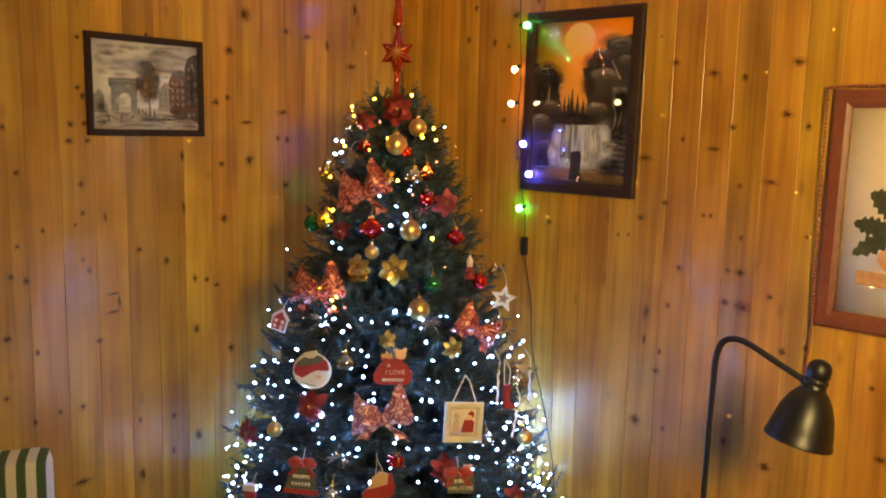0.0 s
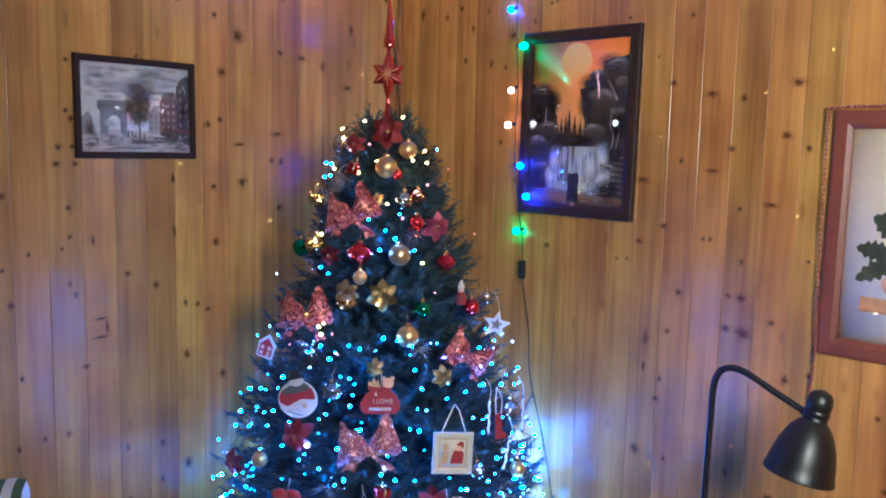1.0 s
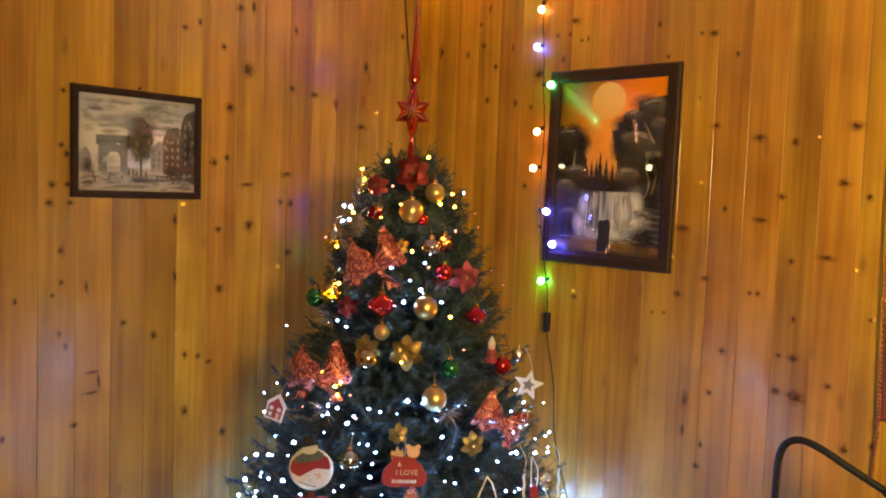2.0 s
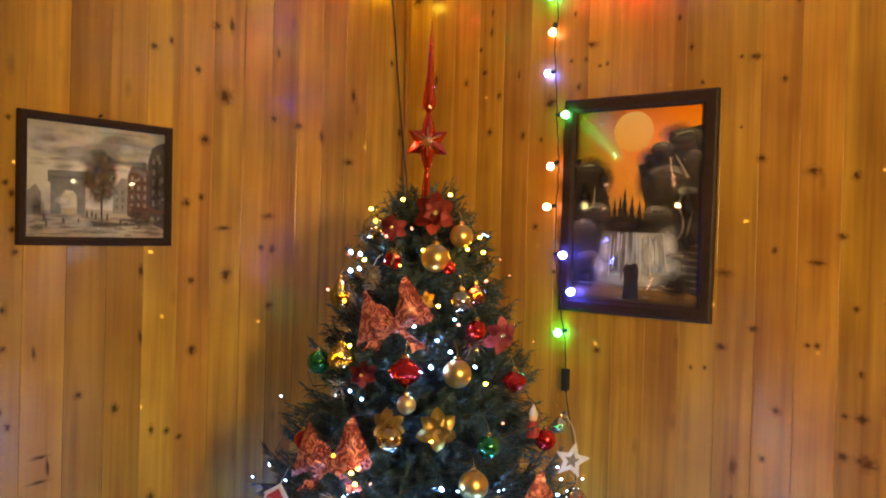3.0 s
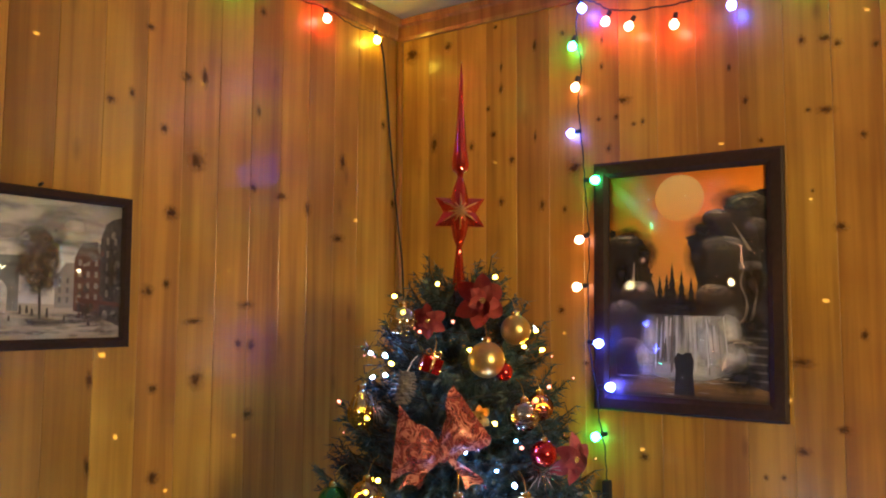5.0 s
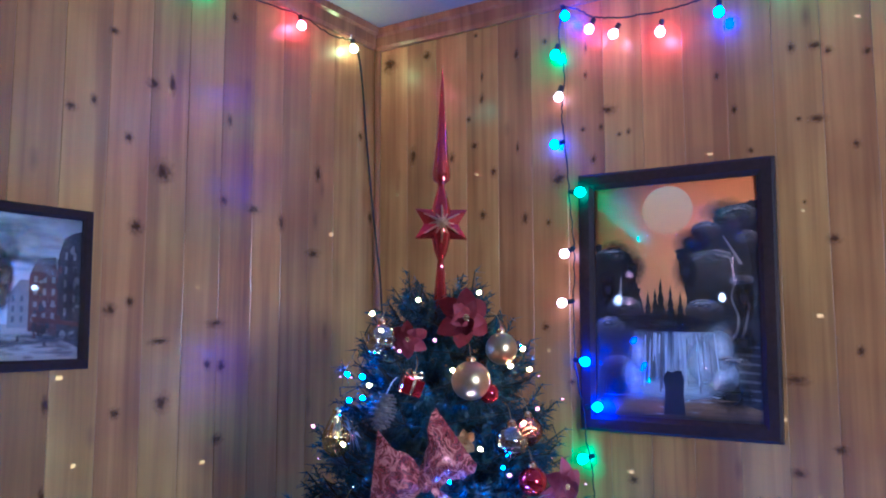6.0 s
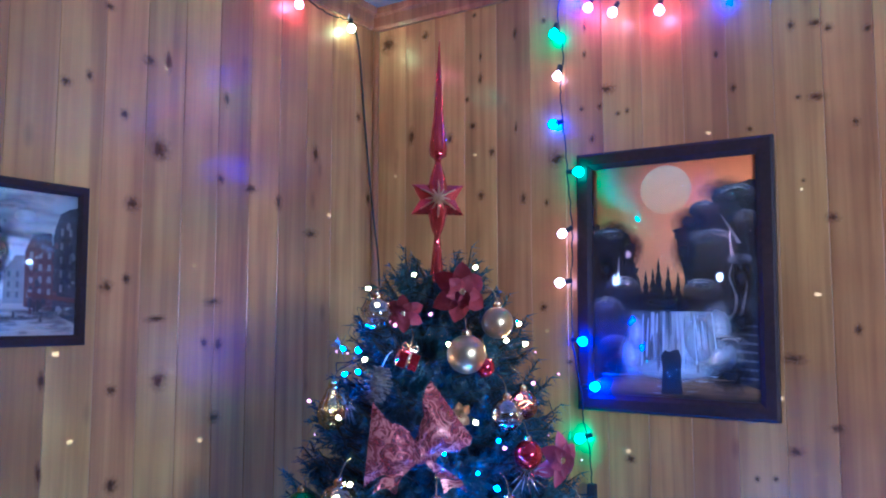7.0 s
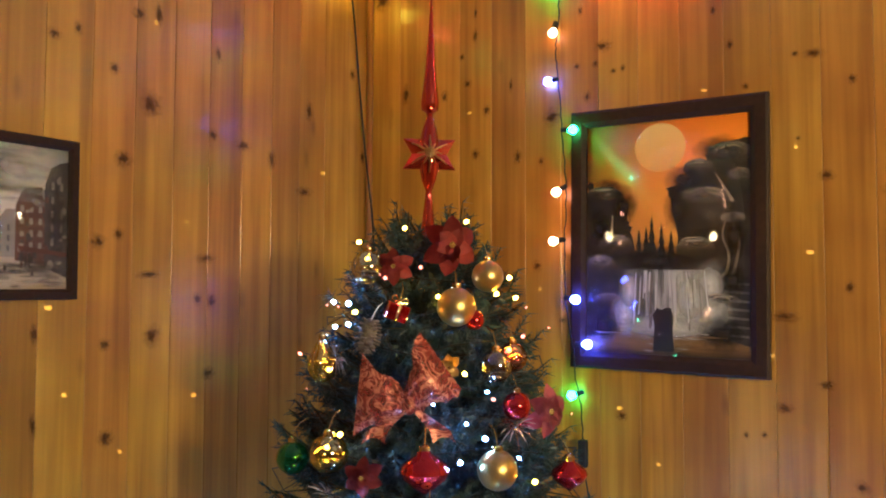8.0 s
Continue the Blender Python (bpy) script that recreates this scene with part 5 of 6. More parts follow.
# open wooden star
st = thing("star_ornament", "white wooden star with a cut-out and a small brown star", "star ornament", hang(22.5, 0.998, 0.0, 0.95) @ pose(0, -0.02, 0, 0, 12, 0))
bm = bmesh.new()
o, i_ = star_outline(0.046, 0.021), star_outline(0.021, 0.0105)
vo, vi = [[[bm.verts.new((x, y, z)) for x, z in ring] for y in (-0.006, 0.0)] for ring in (o, i_)]
for k in range(10):
    n = (k + 1) % 10
    bm.faces.new((vo[0][k], vo[0][n], vi[0][n], vi[0][k]))
    bm.faces.new((vo[1][k], vi[1][k], vi[1][n], vo[1][n]))
    bm.faces.new((vo[0][k], vo[1][k], vo[1][n], vo[0][n]))
    bm.faces.new((vi[0][k], vi[0][n], vi[1][n], vi[1][k]))
bmesh.ops.recalc_face_normals(bm, faces=bm.faces)
part("star", bm, WOOD_WHITE, st, smooth=False)
part("inner_star", plate(star_outline(0.0195, 0.0085), 0.003, -0.0035), CONE_BROWN, st, "dark brown inner star", smooth=False)
part("cord", tube(smooth_line([(0, -0.003, 0.045), (-0.012, 0.0, 0.075), (-0.03, 0.02, 0.10)], 4), 0.0008, 5), CORD, st)

# gingerbread house tag
ho = thing("house_ornament", "flat gingerbread house tag with a white roof line", "house ornament", hang(-96.8, 0.939, 0.02, 0.75) @ pose(0, 0, 0, 0, 16, 0))
part("house", plate([(-0.026, -0.034), (0.026, -0.034), (0.026, 0.008), (0.031, 0.008), (0.0, 0.040), (-0.031, 0.008), (-0.026, 0.008)], 0.005), WOOD_WHITE, ho, smooth=False)
part("front", plate([(-0.021, -0.029), (0.021, -0.029), (0.021, 0.006), (0.0, 0.029), (-0.021, 0.006)], 0.0012, -0.005), FELT_RED, ho, "red painted front", smooth=False)
for wx, wz in ((-0.011, -0.002), (0.011, -0.002), (-0.011, -0.019)):
    part("window", plate([(wx - 0.005, wz - 0.005), (wx + 0.005, wz - 0.005), (wx + 0.005, wz + 0.005), (wx - 0.005, wz + 0.005)], 0.0008, -0.0062), CREAM_PAINT, ho, smooth=False)
part("door", plate([(0.005, -0.029), (0.015, -0.029), (0.015, -0.012), (0.005, -0.012)], 0.0008, -0.0062), TAN, ho, smooth=False)
part("cord", loop_bm(0.039), CORD, ho)

# round snowman disc: one mesh
bm = bmesh.new()
add_lathe(bm, [(0.050, -0.004), (0.054, -0.002), (0.054, 0.002), (0.050, 0.004)], 36, 0, Matrix.Translation((0, 0, -0.012)) @ pose(0, 0, 0, 90, 0, 0) @ Matrix.Diagonal((1.06, 1, 1, 1)))
add_plate(bm, [(-0.05, -0.018), (-0.03, -0.030), (-0.006, -0.018), (0.014, -0.010), (0.05, -0.014), (0.052, 0.0), (0.046, 0.018), (0.026, 0.030), (-0.026, 0.026), (-0.046, 0.012), (-0.053, -0.004)], 0.0012, 1, -0.004)
add_plate(bm, oval(0.002, 0.042, 0.021, 0.015, 18), 0.0036, 0, -0.004)
add_plate(bm, [(-0.040, 0.018), (-0.020, 0.030), (0.024, 0.036), (0.038, 0.028), (0.034, 0.014), (0.0, 0.008), (-0.036, 0.004)], 0.0026, 2, -0.004)
add_plate(bm, [(-0.028, 0.044), (0.026, 0.052), (0.027, 0.057), (0.015, 0.057), (0.012, 0.076), (-0.014, 0.073), (-0.012, 0.053), (-0.028, 0.049)], 0.0052, 5, -0.004)
add_plate(bm, star_outline(0.011, 0.005, 5, 80, 0.020, -0.030), 0.0012, 3, -0.004)
add_plate(bm, [(0.0, 0.037), (0.013, 0.034), (0.0, 0.033)], 0.002, 4, -0.0056)
add_tube(bm, smooth_line([(-0.05, 0, -0.036), (-0.02, -0.0052, -0.048), (0.01, -0.0052, -0.058)], 4), 0.0012, 5, 2)
bmesh.ops.recalc_face_normals(bm, faces=bm.faces)
sn = part("snowman_ornament", bm, [CREAM_PAINT, FELT_RED, FELT_DARK, TAN, SKIN_PAINT, BLACK_PLASTIC], None, smooth=False)
sn.matrix_basis = hang(-72.8, 0.838, 0.03, 0.7) @ pose(0, 0, 0, 0, -6, 0)
tagged(sn, "round wooden snowman disc in a red coat and dark hat", "snowman ornament")

# red sack with a bear
sk = thing("sack_ornament", "red wooden gift sack sign with a teddy and white lettering", "sack ornament", hang(-43.6, 0.852, 0.035, 0.8))
part("sack", plate([(-0.040, -0.046), (0.040, -0.046), (0.054, -0.034), (0.055, -0.014), (0.040, 0.010), (0.026, 0.022), (0.036, 0.036), (0.012, 0.030), (-0.014, 0.030), (-0.036, 0.034), (-0.028, 0.022), (-0.044, 0.006), (-0.057, -0.018), (-0.055, -0.036)], 0.006), FELT_RED, sk, smooth=False)
part("present", plate([(-0.034, 0.024), (-0.034, 0.046), (-0.026, 0.040), (-0.020, 0.056), (-0.012, 0.042), (-0.006, 0.052), (-0.002, 0.024)], 0.004, -0.0015), TAN, sk, smooth=False)
bm = bmesh.new()
add_plate(bm, oval(0.020, 0.042, 0.016, 0.014, 16), 0.0046, 0, -0.0015)
for ex in (0.008, 0.032):
    add_plate(bm, oval(ex, 0.055, 0.006, 0.006, 10), 0.004, 0, -0.0015)
bmesh.ops.recalc_face_normals(bm, faces=bm.faces)
part("teddy", bm, SKIN_PAINT, sk, smooth=False)
lettering("I LOVE", 0.019, CREAM_PAINT, sk, 0.006, -0.0066, -0.010)
bars(sk, CREAM_PAINT, 0.0, -0.006, -0.032, 0.062, 0.009, 9)
part("tree_mark", plate([(-0.018, 0.006), (-0.008, 0.006), (-0.013, 0.018)], 0.0006, -0.006), CREAM_PAINT, sk, smooth=False)
part("cord", loop_bm(0.030), CORD, sk)

# small framed picture
fp = thing("framed_ornament", "small whitewashed wooden frame with a red and cream picture", "framed ornament", hang(-22.3, 0.705, 0.05, 0.75) @ pose(0, 0, 0, 0, 2, 0))
part("frame", frame_bm(0.112, 0.118, 0.017, 0.010), WOOD_WHITE, fp, smooth=False)
pic = part("picture", box(-0.040, 0.040, -0.004, -0.001, -0.043, 0.043), CREAM_PAINT, fp)
part("border", frame_bm(0.078, 0.084, 0.003, 0.0012), TAN, pic).matrix_basis = Matrix.Translation((0, -0.0042, 0))
bm = bmesh.new()
add_plate(bm, [(-0.006, -0.030), (0.030, -0.030), (0.032, 0.0), (0.020, 0.012), (0.002, 0.006)], 0.0006, 0, -0.0044)
add_plate(bm, [(0.010, 0.024), (0.030, 0.014), (0.030, 0.030), (0.020, 0.034)], 0.0006, 0, -0.0044)
bmesh.ops.recalc_face_normals(bm, faces=bm.faces)
part("red_shape", bm, FELT_RED, pic, smooth=False)
part("pale_shape", plate(oval(0.016, 0.014, 0.010, 0.008, 14), 0.0010, -0.0044), SKIN_PAINT, pic, smooth=False)
bm = bmesh.new()
add_plate(bm, oval(-0.020, 0.018, 0.009, 0.010, 14), 0.0006, 0, -0.0044)
add_plate(bm, [(-0.032, -0.030), (-0.012, -0.030), (-0.010, -0.002), (-0.018, 0.010), (-0.028, 0.002)], 0.0006, 0, -0.0044)
bmesh.ops.recalc_face_normals(bm, faces=bm.faces)
part("brown_shape", bm, TAN, pic, smooth=False)
for s in (-1, 1):
    part("cord", tube([(s * 0.034, -0.004, 0.058), (s * 0.010 + 0.004, 0.012, 0.118), (0.004, 0.03, 0.128)], 0.0017, 6), CORD, fp)


def small_bow(parent, z, w, mat=None):
    bm = bmesh.new()
    for s in (-1, 1):
        add_lathe(bm, ball_profile(w * 0.24, 7, 0, 0.9), 12, 0, pose(s * w * 0.25, -0.010, z + w * 0.06, 0, s * 20, 0) @ Matrix.Diagonal((1.1, 0.45, 0.9, 1)))
        add_plate(bm, [(s * w * 0.02, z), (s * w * 0.16, z - w * 0.02), (s * w * 0.50, z - w * 0.42), (s * w * 0.30, z - w * 0.44)], 0.002, 0, -0.006)
    add_lathe(bm, ball_profile(w * 0.10, 6), 10, 0, Matrix.Translation((0, -0.016, z)))
    bmesh.ops.recalc_face_normals(bm, faces=bm.faces)
    part("bow", bm, mat or PETAL_RED, parent, "red felt bow")


be = thing("bell_ornament", "dark wooden bell sign with a red felt bow", "bell ornament", hang(-69.6, 0.548, 0.03, 0.75) @ pose(0, 0, 0, 0, 3, 0))
part("bell", plate([(-0.048, -0.046), (0.048, -0.046), (0.042, -0.030), (0.036, 0.0), (0.026, 0.026), (0.010, 0.040), (-0.010, 0.040), (-0.026, 0.026), (-0.036, 0.0), (-0.042, -0.030)], 0.006), FELT_DARK, be, smooth=False)
part("rim", plate([(-0.050, -0.052), (0.050, -0.052), (0.048, -0.038), (-0.048, -0.038)], 0.008), FELT_RED, be, smooth=False)
bars(be, CREAM_PAINT, 0, -0.006, 0.0, 0.050, 0.010, 6)
bars(be, CREAM_PAINT, 0, -0.006, -0.022, 0.056, 0.010, 6)
small_bow(be, 0.038, 0.082)
part("cord", loop_bm(0.045), CORD, be)

si = thing("sign_ornament", "dark wooden welcome sign with a red bow and pink heart", "sign ornament", hang(-24.8, 0.548, 0.03, 0.75))
part("board", plate([(-0.030, -0.040), (0.046, -0.040), (0.046, 0.026), (-0.030, 0.026)], 0.006), FELT_DARK, si, smooth=False)
lettering("WELCOME", 0.0155, CREAM_PAINT, si, 0.008, -0.0066, -0.026)
bars(si, CREAM_PAINT, 0.014, -0.006, -0.004, 0.050, 0.011, 5)
small_bow(si, 0.018, 0.085)
si.children[-1].location.x = -0.026
part("heart", plate([(0.028, 0.020), (0.042, 0.034), (0.040, 0.042), (0.032, 0.043), (0.028, 0.038), (0.024, 0.043), (0.016, 0.042), (0.014, 0.034)], 0.007), SKIN_PAINT, si, smooth=False)
part("cord", loop_bm(0.026), CORD, si)

sl = thing("sleigh_ornament", "red sleigh ornament with white runners and a cream load", "sleigh ornament", hang(-47.1, 0.540, 0.03, 0.8) @ pose(0, 0, 0, 0, -14, 0))
part("sleigh", plate([(-0.044, -0.028), (0.030, -0.030), (0.044, -0.010), (0.044, 0.034), (0.034, 0.030), (0.026, 0.006), (-0.010, 0.002), (-0.034, 0.006), (-0.050, -0.006)], 0.012), FELT_RED, sl, smooth=False)
part("load", plate([(-0.030, 0.004), (0.026, 0.006), (0.034, 0.034), (0.010, 0.046), (-0.012, 0.034)], 0.008, -0.002), TAN, sl, smooth=False)
part("runner", tube(smooth_line([(0.044, -0.006, -0.044), (0.0, -0.006, -0.046), (-0.040, -0.006, -0.044), (-0.058, -0.006, -0.030), (-0.050, -0.006, -0.020)], 4), 0.003, 6), CREAM_PAINT, sl)
for s in (-1, 1):
    part("cord", tube([(0.01 + s * 0.014, -0.004, 0.03), (0.012, 0.01, 0.075), (0.012, 0.03, 0.085)], 0.001, 5), CORD, sl)

cn = thing("stocking_ornament", "small red and white stocking ornament on a cord", "stocking ornament", hang(-87.8, 0.455, 0.02, 0.6))
part("stocking", plate([(-0.024, -0.040), (0.010, -0.042), (0.022, -0.030), (0.020, 0.018), (-0.012, 0.018), (-0.010, -0.016), (-0.026, -0.022)], 0.014), FELT_RED, cn, smooth=False)
part("cuff", plate([(-0.016, 0.012), (0.024, 0.012), (0.024, 0.030), (-0.016, 0.030)], 0.017, 0.0015), CREAM_PAINT, cn, smooth=False)
for s in (-1, 1):
    part("cord", tube([(s * 0.010, -0.006, 0.028), (s * 0.018, 0.01, 0.062)], 0.001, 5), CORD, cn)

bm = bmesh.new()
add_lathe(bm, [(0.004, -0.030), (0.014, -0.028), (0.016, -0.012), (0.011, 0.004), (0.006, 0.010)], 14, 1)
add_lathe(bm, ball_profile(0.010, 8, 0.016), 14, 0)
add_lathe(bm, [(0.011, 0.022), (0.0105, 0.026), (0.006, 0.036), (0.0015, 0.046)], 14, 2)
fg = part("doll_ornament", bm, [SKIN_PAINT, FELT_RED, CREAM_PAINT])
fg.matrix_basis = hang(-1.8, 1.105, 0.015)
tagged(fg, "small red and white painted wooden doll ornament", "doll ornament")


def pendant(label, m, ln, r):
    p = thing("icicle_ornament", label, "icicle ornament", m, group="white pendants")
    part("rod", tube([(0.0015 * math.cos(k * 1.3), 0.0015 * math.sin(k * 1.3), -ln / 2 + ln * k / 14) for k in range(15)], r, 7), CREAM_PAINT, p)
    for e in (-1, 1):
        part("knob", lathe(ball_profile(r * 1.7, 6, e * ln / 2), 10), SILVER_FOIL, p)
    part("cord", tube(smooth_line([(0, 0, ln / 2), (0.008, 0.004, ln / 2 + 0.03), (0.002, 0.02, ln / 2 + 0.06)], 4), 0.0010, 5), CORD, p)


pendant("thin white twisted icicle on a cord", hang(12.0, 0.746, 0.03), 0.105, 0.0032)
pendant("thin white twisted icicle on a cord", hang(-6.6, 0.775, 0.04), 0.10, 0.0036)
pendant("thin white twisted icicle on a cord", hang(-2.2, 0.665, 0.04) @ pose(0, 0, 0, 0, 14, 0), 0.09, 0.0030)
sb = thing("skate_ornament", "small white and red skate ornament on cords", "skate ornament", hang(-3.6, 0.750, 0.04, 0.5))
part("boot", plate([(-0.012, -0.040), (0.020, -0.040), (0.020, -0.026), (0.006, -0.016), (0.006, 0.034), (-0.012, 0.034)], 0.012), FELT_RED, sb, smooth=False)
part("blade", tube(smooth_line([(-0.016, -0.006, -0.048), (0.02, -0.006, -0.048), (0.028, -0.006, -0.040)], 3), 0.0016, 6), SILVER_FOIL, sb)
for s in (-1, 1):
    part("cord", tube(smooth_line([(-0.003 + 0.008 * s, -0.006, 0.032), (0.010 * s, 0, 0.075), (0.002, 0.02, 0.105)], 4), 0.0014, 5), CORD, sb)


def tinsel(m, size, seed):
    rs = random.Random(seed)
    bm = bmesh.new()
    for i in range(44):
        d = Vector((rs.uniform(-1, 1), rs.uniform(-1.1, 0.2), rs.uniform(-0.7, 0.9))).normalized()
        ln = size * rs.uniform(0.3, 0.62)
        side = d.orthogonal().normalized() * 0.0009
        p = d * ln * 0.08
        mid = d * ln * 0.6 + Vector((0, 0, -0.003))
        e = d * ln + Vector((0, 0, -0.010))
        v = [bm.verts.new(q) for q in (p - side, p + side, mid + side, mid - side, e)]
        bm.faces.new(v[:4]), bm.faces.new((v[3], v[2], v[4]))
    ob = part("tinsel_sprig", bm, SILVER_FOIL, None, smooth=False)
    ob.matrix_basis = m
    tagged(ob, "sprig of thin silver tinsel strands in the branches", "tinsel", group="tinsel sprigs")


for i, (a, z, s) in enumerate(((-115.8, 1.497, 0.06), (-73.9, 0.960, 0.10), (-28.7, 0.968, 0.08), (-59.3, 0.604, 0.09), (-85.7, 1.187, 0.08), (-96, 1.40, 0.06), (-25.0, 1.29, 0.07), (-5.0, 0.56, 0.09))):
    tinsel(hang(a, z, 0.01), s, i)

# ---- fairy lights on the tree ----
WHITE_1 = [(-64, 0.938), (-69, 0.97), (-74, 0.947), (-93, 0.717), (-100, 0.81), (-83, 0.779), (-76, 0.695), (-94, 0.576), (-98, 0.496), (-101, 0.743), (-62, 0.794), (-53, 0.877), (-43, 1.0), (-31, 0.914), (-62, 0.956), (-53, 0.749), (-57, 0.709), (-50, 0.544), (-28, 0.807), (-34, 0.762), (-31, 0.757), (-21, 0.902), (-12, 0.843), (-20, 0.832), (-3, 0.853), (7, 0.837), (16, 0.822), (-16, 0.718), (-17, 0.588), (-19, 0.56), (-11, 0.644), (2, 0.577), (5, 0.544), (-5, 0.555), (-19, 0.592), (-69, 0.668), (-54, 0.63), (-39, 0.633), (-44, 0.582), (-36, 0.713), (-50, 0.761), (-36, 0.543)]
WHITE_2 = [(-37, 1.275), (-57, 1.265), (-26, 1.242), (-72, 0.953), (-98, 1.489), (-94, 1.454), (-85, 0.67), (-86, 0.613), (-102, 0.552), (-98, 0.448), (-84, 0.736), (-75, 0.759), (-54, 0.821), (-29, 0.864), (-11, 0.772), (-8, 0.728), (-6, 0.494), (7, 0.464), (9, 0.431), (1, 0.507), (-67, 0.707), (-62, 0.653), (-85, 0.481), (-92, 0.475), (-78, 0.491), (-43, 0.648), (-2, 0.902), (-57, 0.976), (-83, 0.871), (-93, 0.824), (-56, 0.527), (-33, 0.629), (-4, 0.648), (-9, 0.596), (-74, 1.168), (-80, 1.182), (-46, 1.242), (-102, 1.449), (-54, 1.329), (-43, 1.299), (-21, 1.307), (-111, 1.492), (-34, 1.346)]
WARM = [(-86, 1.278), (-90, 1.256), (-21, 1.412), (-47, 1.392), (-70, 1.000), (-72, 1.020), (-80, 1.048), (-51, 1.502), (-4, 1.536), (-5, 1.50), (-42, 1.376), (-22, 1.204), (-54, 1.159), (-95, 1.57), (-66, 1.466), (-114, 1.602), (-74, 1.625), (-18, 1.640), (-92, 1.475), (-19, 1.507), (-98, 1.377), (-70, 1.03), (-46, 1.09)]
PINK = [(-60, 1.553), (-23, 1.32), (-90, 1.284), (-17, 1.118), (-37, 1.229), (1, 1.062), (-65, 1.004), (-61, 0.951), (-129, 1.395), (-10, 1.433), (-36, 1.469), (-79, 1.534), (-22, 1.41), (-32, 1.334)]
fairy = thing("fairy_lights", "string of tiny white and warm fairy lights wound round the tree", "fairy lights", Matrix.Translation(TREE))
LED_SHAPE = [(0.0010, -0.003), (0.0024, -0.002), (0.0030, 0.0005), (0.0025, 0.003), (0.0006, 0.0045)]
LED_ME = {}
for key, mat in (("white", LED_WHITE), ("warm", LED_WARM), ("pink", LED_PINK)):
    for size in (1.4, 1.2, 1.0, 0.7, 0.45):
        LED_ME[key, size] = mesh_of(lathe([(r * size, h * size) for r, h in LED_SHAPE], 8), "led", mat)
HOLDER_ME = mesh_of(lathe([(0.0022, -0.014), (0.0026, -0.006), (0.0022, -0.003)], 6), "holder", speckled("green_plastic", (0.01, 0.03, 0.015), (0.02, 0.05, 0.02), 60, 0.5))


def led(key, size, a, z, out):
    rr = reach(z) * out + 0.012
    m = pose(rr * math.cos(radians(a)), rr * math.sin(radians(a)), z) @ pose(0, 0, 0, 0, 0, a) @ pose(0, 0, 0, 0, 55 + (a * 7 + z * 900) % 50, 0)
    h = share("holder", HOLDER_ME, fairy, m @ Matrix.Diagonal((size, size, size, 1)))
    share("led", LED_ME[key, size], h, Matrix.Diagonal((1 / size, 1 / size, 1 / size, 1)))


for rows in (WHITE_1, WHITE_2):
    for i, (a, z) in enumerate(rows):
        led("white", (1.2, 1.0, 0.7, 0.7)[i % 4], a, z, 1.0)
for a, z in WARM:
    led("warm", 1.2, a, z, 1.0)
for a, z in PINK:
    led("pink", 1.0 if z > 1.3 else 0.7, a, z, 1.0)
rl = random.Random(8)
for k in range(170):
    z = 0.18 + 0.82 * rl.random() ** 1.2
    led("white", rl.choice((0.45, 0.45, 0.45, 0.7)), rl.uniform(-180, 180) if z < 0.45 else rl.uniform(-140, 55), z, rl.uniform(0.74, 0.99))
for k in range(18):
    z = rl.uniform(0.95, 1.55)
    led("pink" if k % 3 else "white", 0.45, rl.uniform(-180, 180), z, rl.uniform(0.8, 1.08))
# large leds added out of sight behind the tree to brighten the low walls
for k in range(56):
    a = rl.uniform(72, 116) if k % 4 else rl.uniform(160, 190)
    led("white", 1.4, a, rl.uniform(0.15, 0.46 if k % 4 else 0.42), rl.uniform(1.0, 1.06))
# further leds added inside the side branches to light the boards beside them
for k in range(50):
    a = rl.uniform(24, 76) if k % 3 else rl.uniform(194, 240)
    led("white", 0.7 if k % 2 else 1.0, a, rl.uniform(0.18, 0.60 if k % 3 else 0.45), rl.uniform(0.80, 0.92))
# the thin wire that joins them
pts = []
for k in range(420):
    f = k / 419
    z = 0.22 + 1.40 * f
    a = k * 21.0
    rr = reach(z) * (0.90 + 0.06 * math.sin(k * 1.7))
    pts.append((rr * math.cos(radians(a)), rr * math.sin(radians(a)), z + 0.012 * math.sin(k * 2.3)))
part("wire", tube(pts, 0.0011, 4), BLACK_PLASTIC, fairy)

# ---- unseen helper behind the camera: pierced globe round a tiny lamp throws wall dots ----
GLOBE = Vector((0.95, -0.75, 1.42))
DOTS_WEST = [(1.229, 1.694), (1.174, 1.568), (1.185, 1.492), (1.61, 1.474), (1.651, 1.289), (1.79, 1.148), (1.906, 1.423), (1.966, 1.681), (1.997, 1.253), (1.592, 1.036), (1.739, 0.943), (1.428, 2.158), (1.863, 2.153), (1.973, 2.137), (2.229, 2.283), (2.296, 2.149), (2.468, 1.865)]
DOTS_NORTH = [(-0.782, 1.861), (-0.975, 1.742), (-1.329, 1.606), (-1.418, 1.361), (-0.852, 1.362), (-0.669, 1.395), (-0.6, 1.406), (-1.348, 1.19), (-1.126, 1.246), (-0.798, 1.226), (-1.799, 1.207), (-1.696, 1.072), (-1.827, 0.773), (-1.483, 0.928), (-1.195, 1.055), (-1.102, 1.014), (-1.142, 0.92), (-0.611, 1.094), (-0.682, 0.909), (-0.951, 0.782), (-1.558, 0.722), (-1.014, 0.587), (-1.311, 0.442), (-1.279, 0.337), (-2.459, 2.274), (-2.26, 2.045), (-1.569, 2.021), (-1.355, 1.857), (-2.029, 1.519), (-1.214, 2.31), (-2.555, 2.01)]


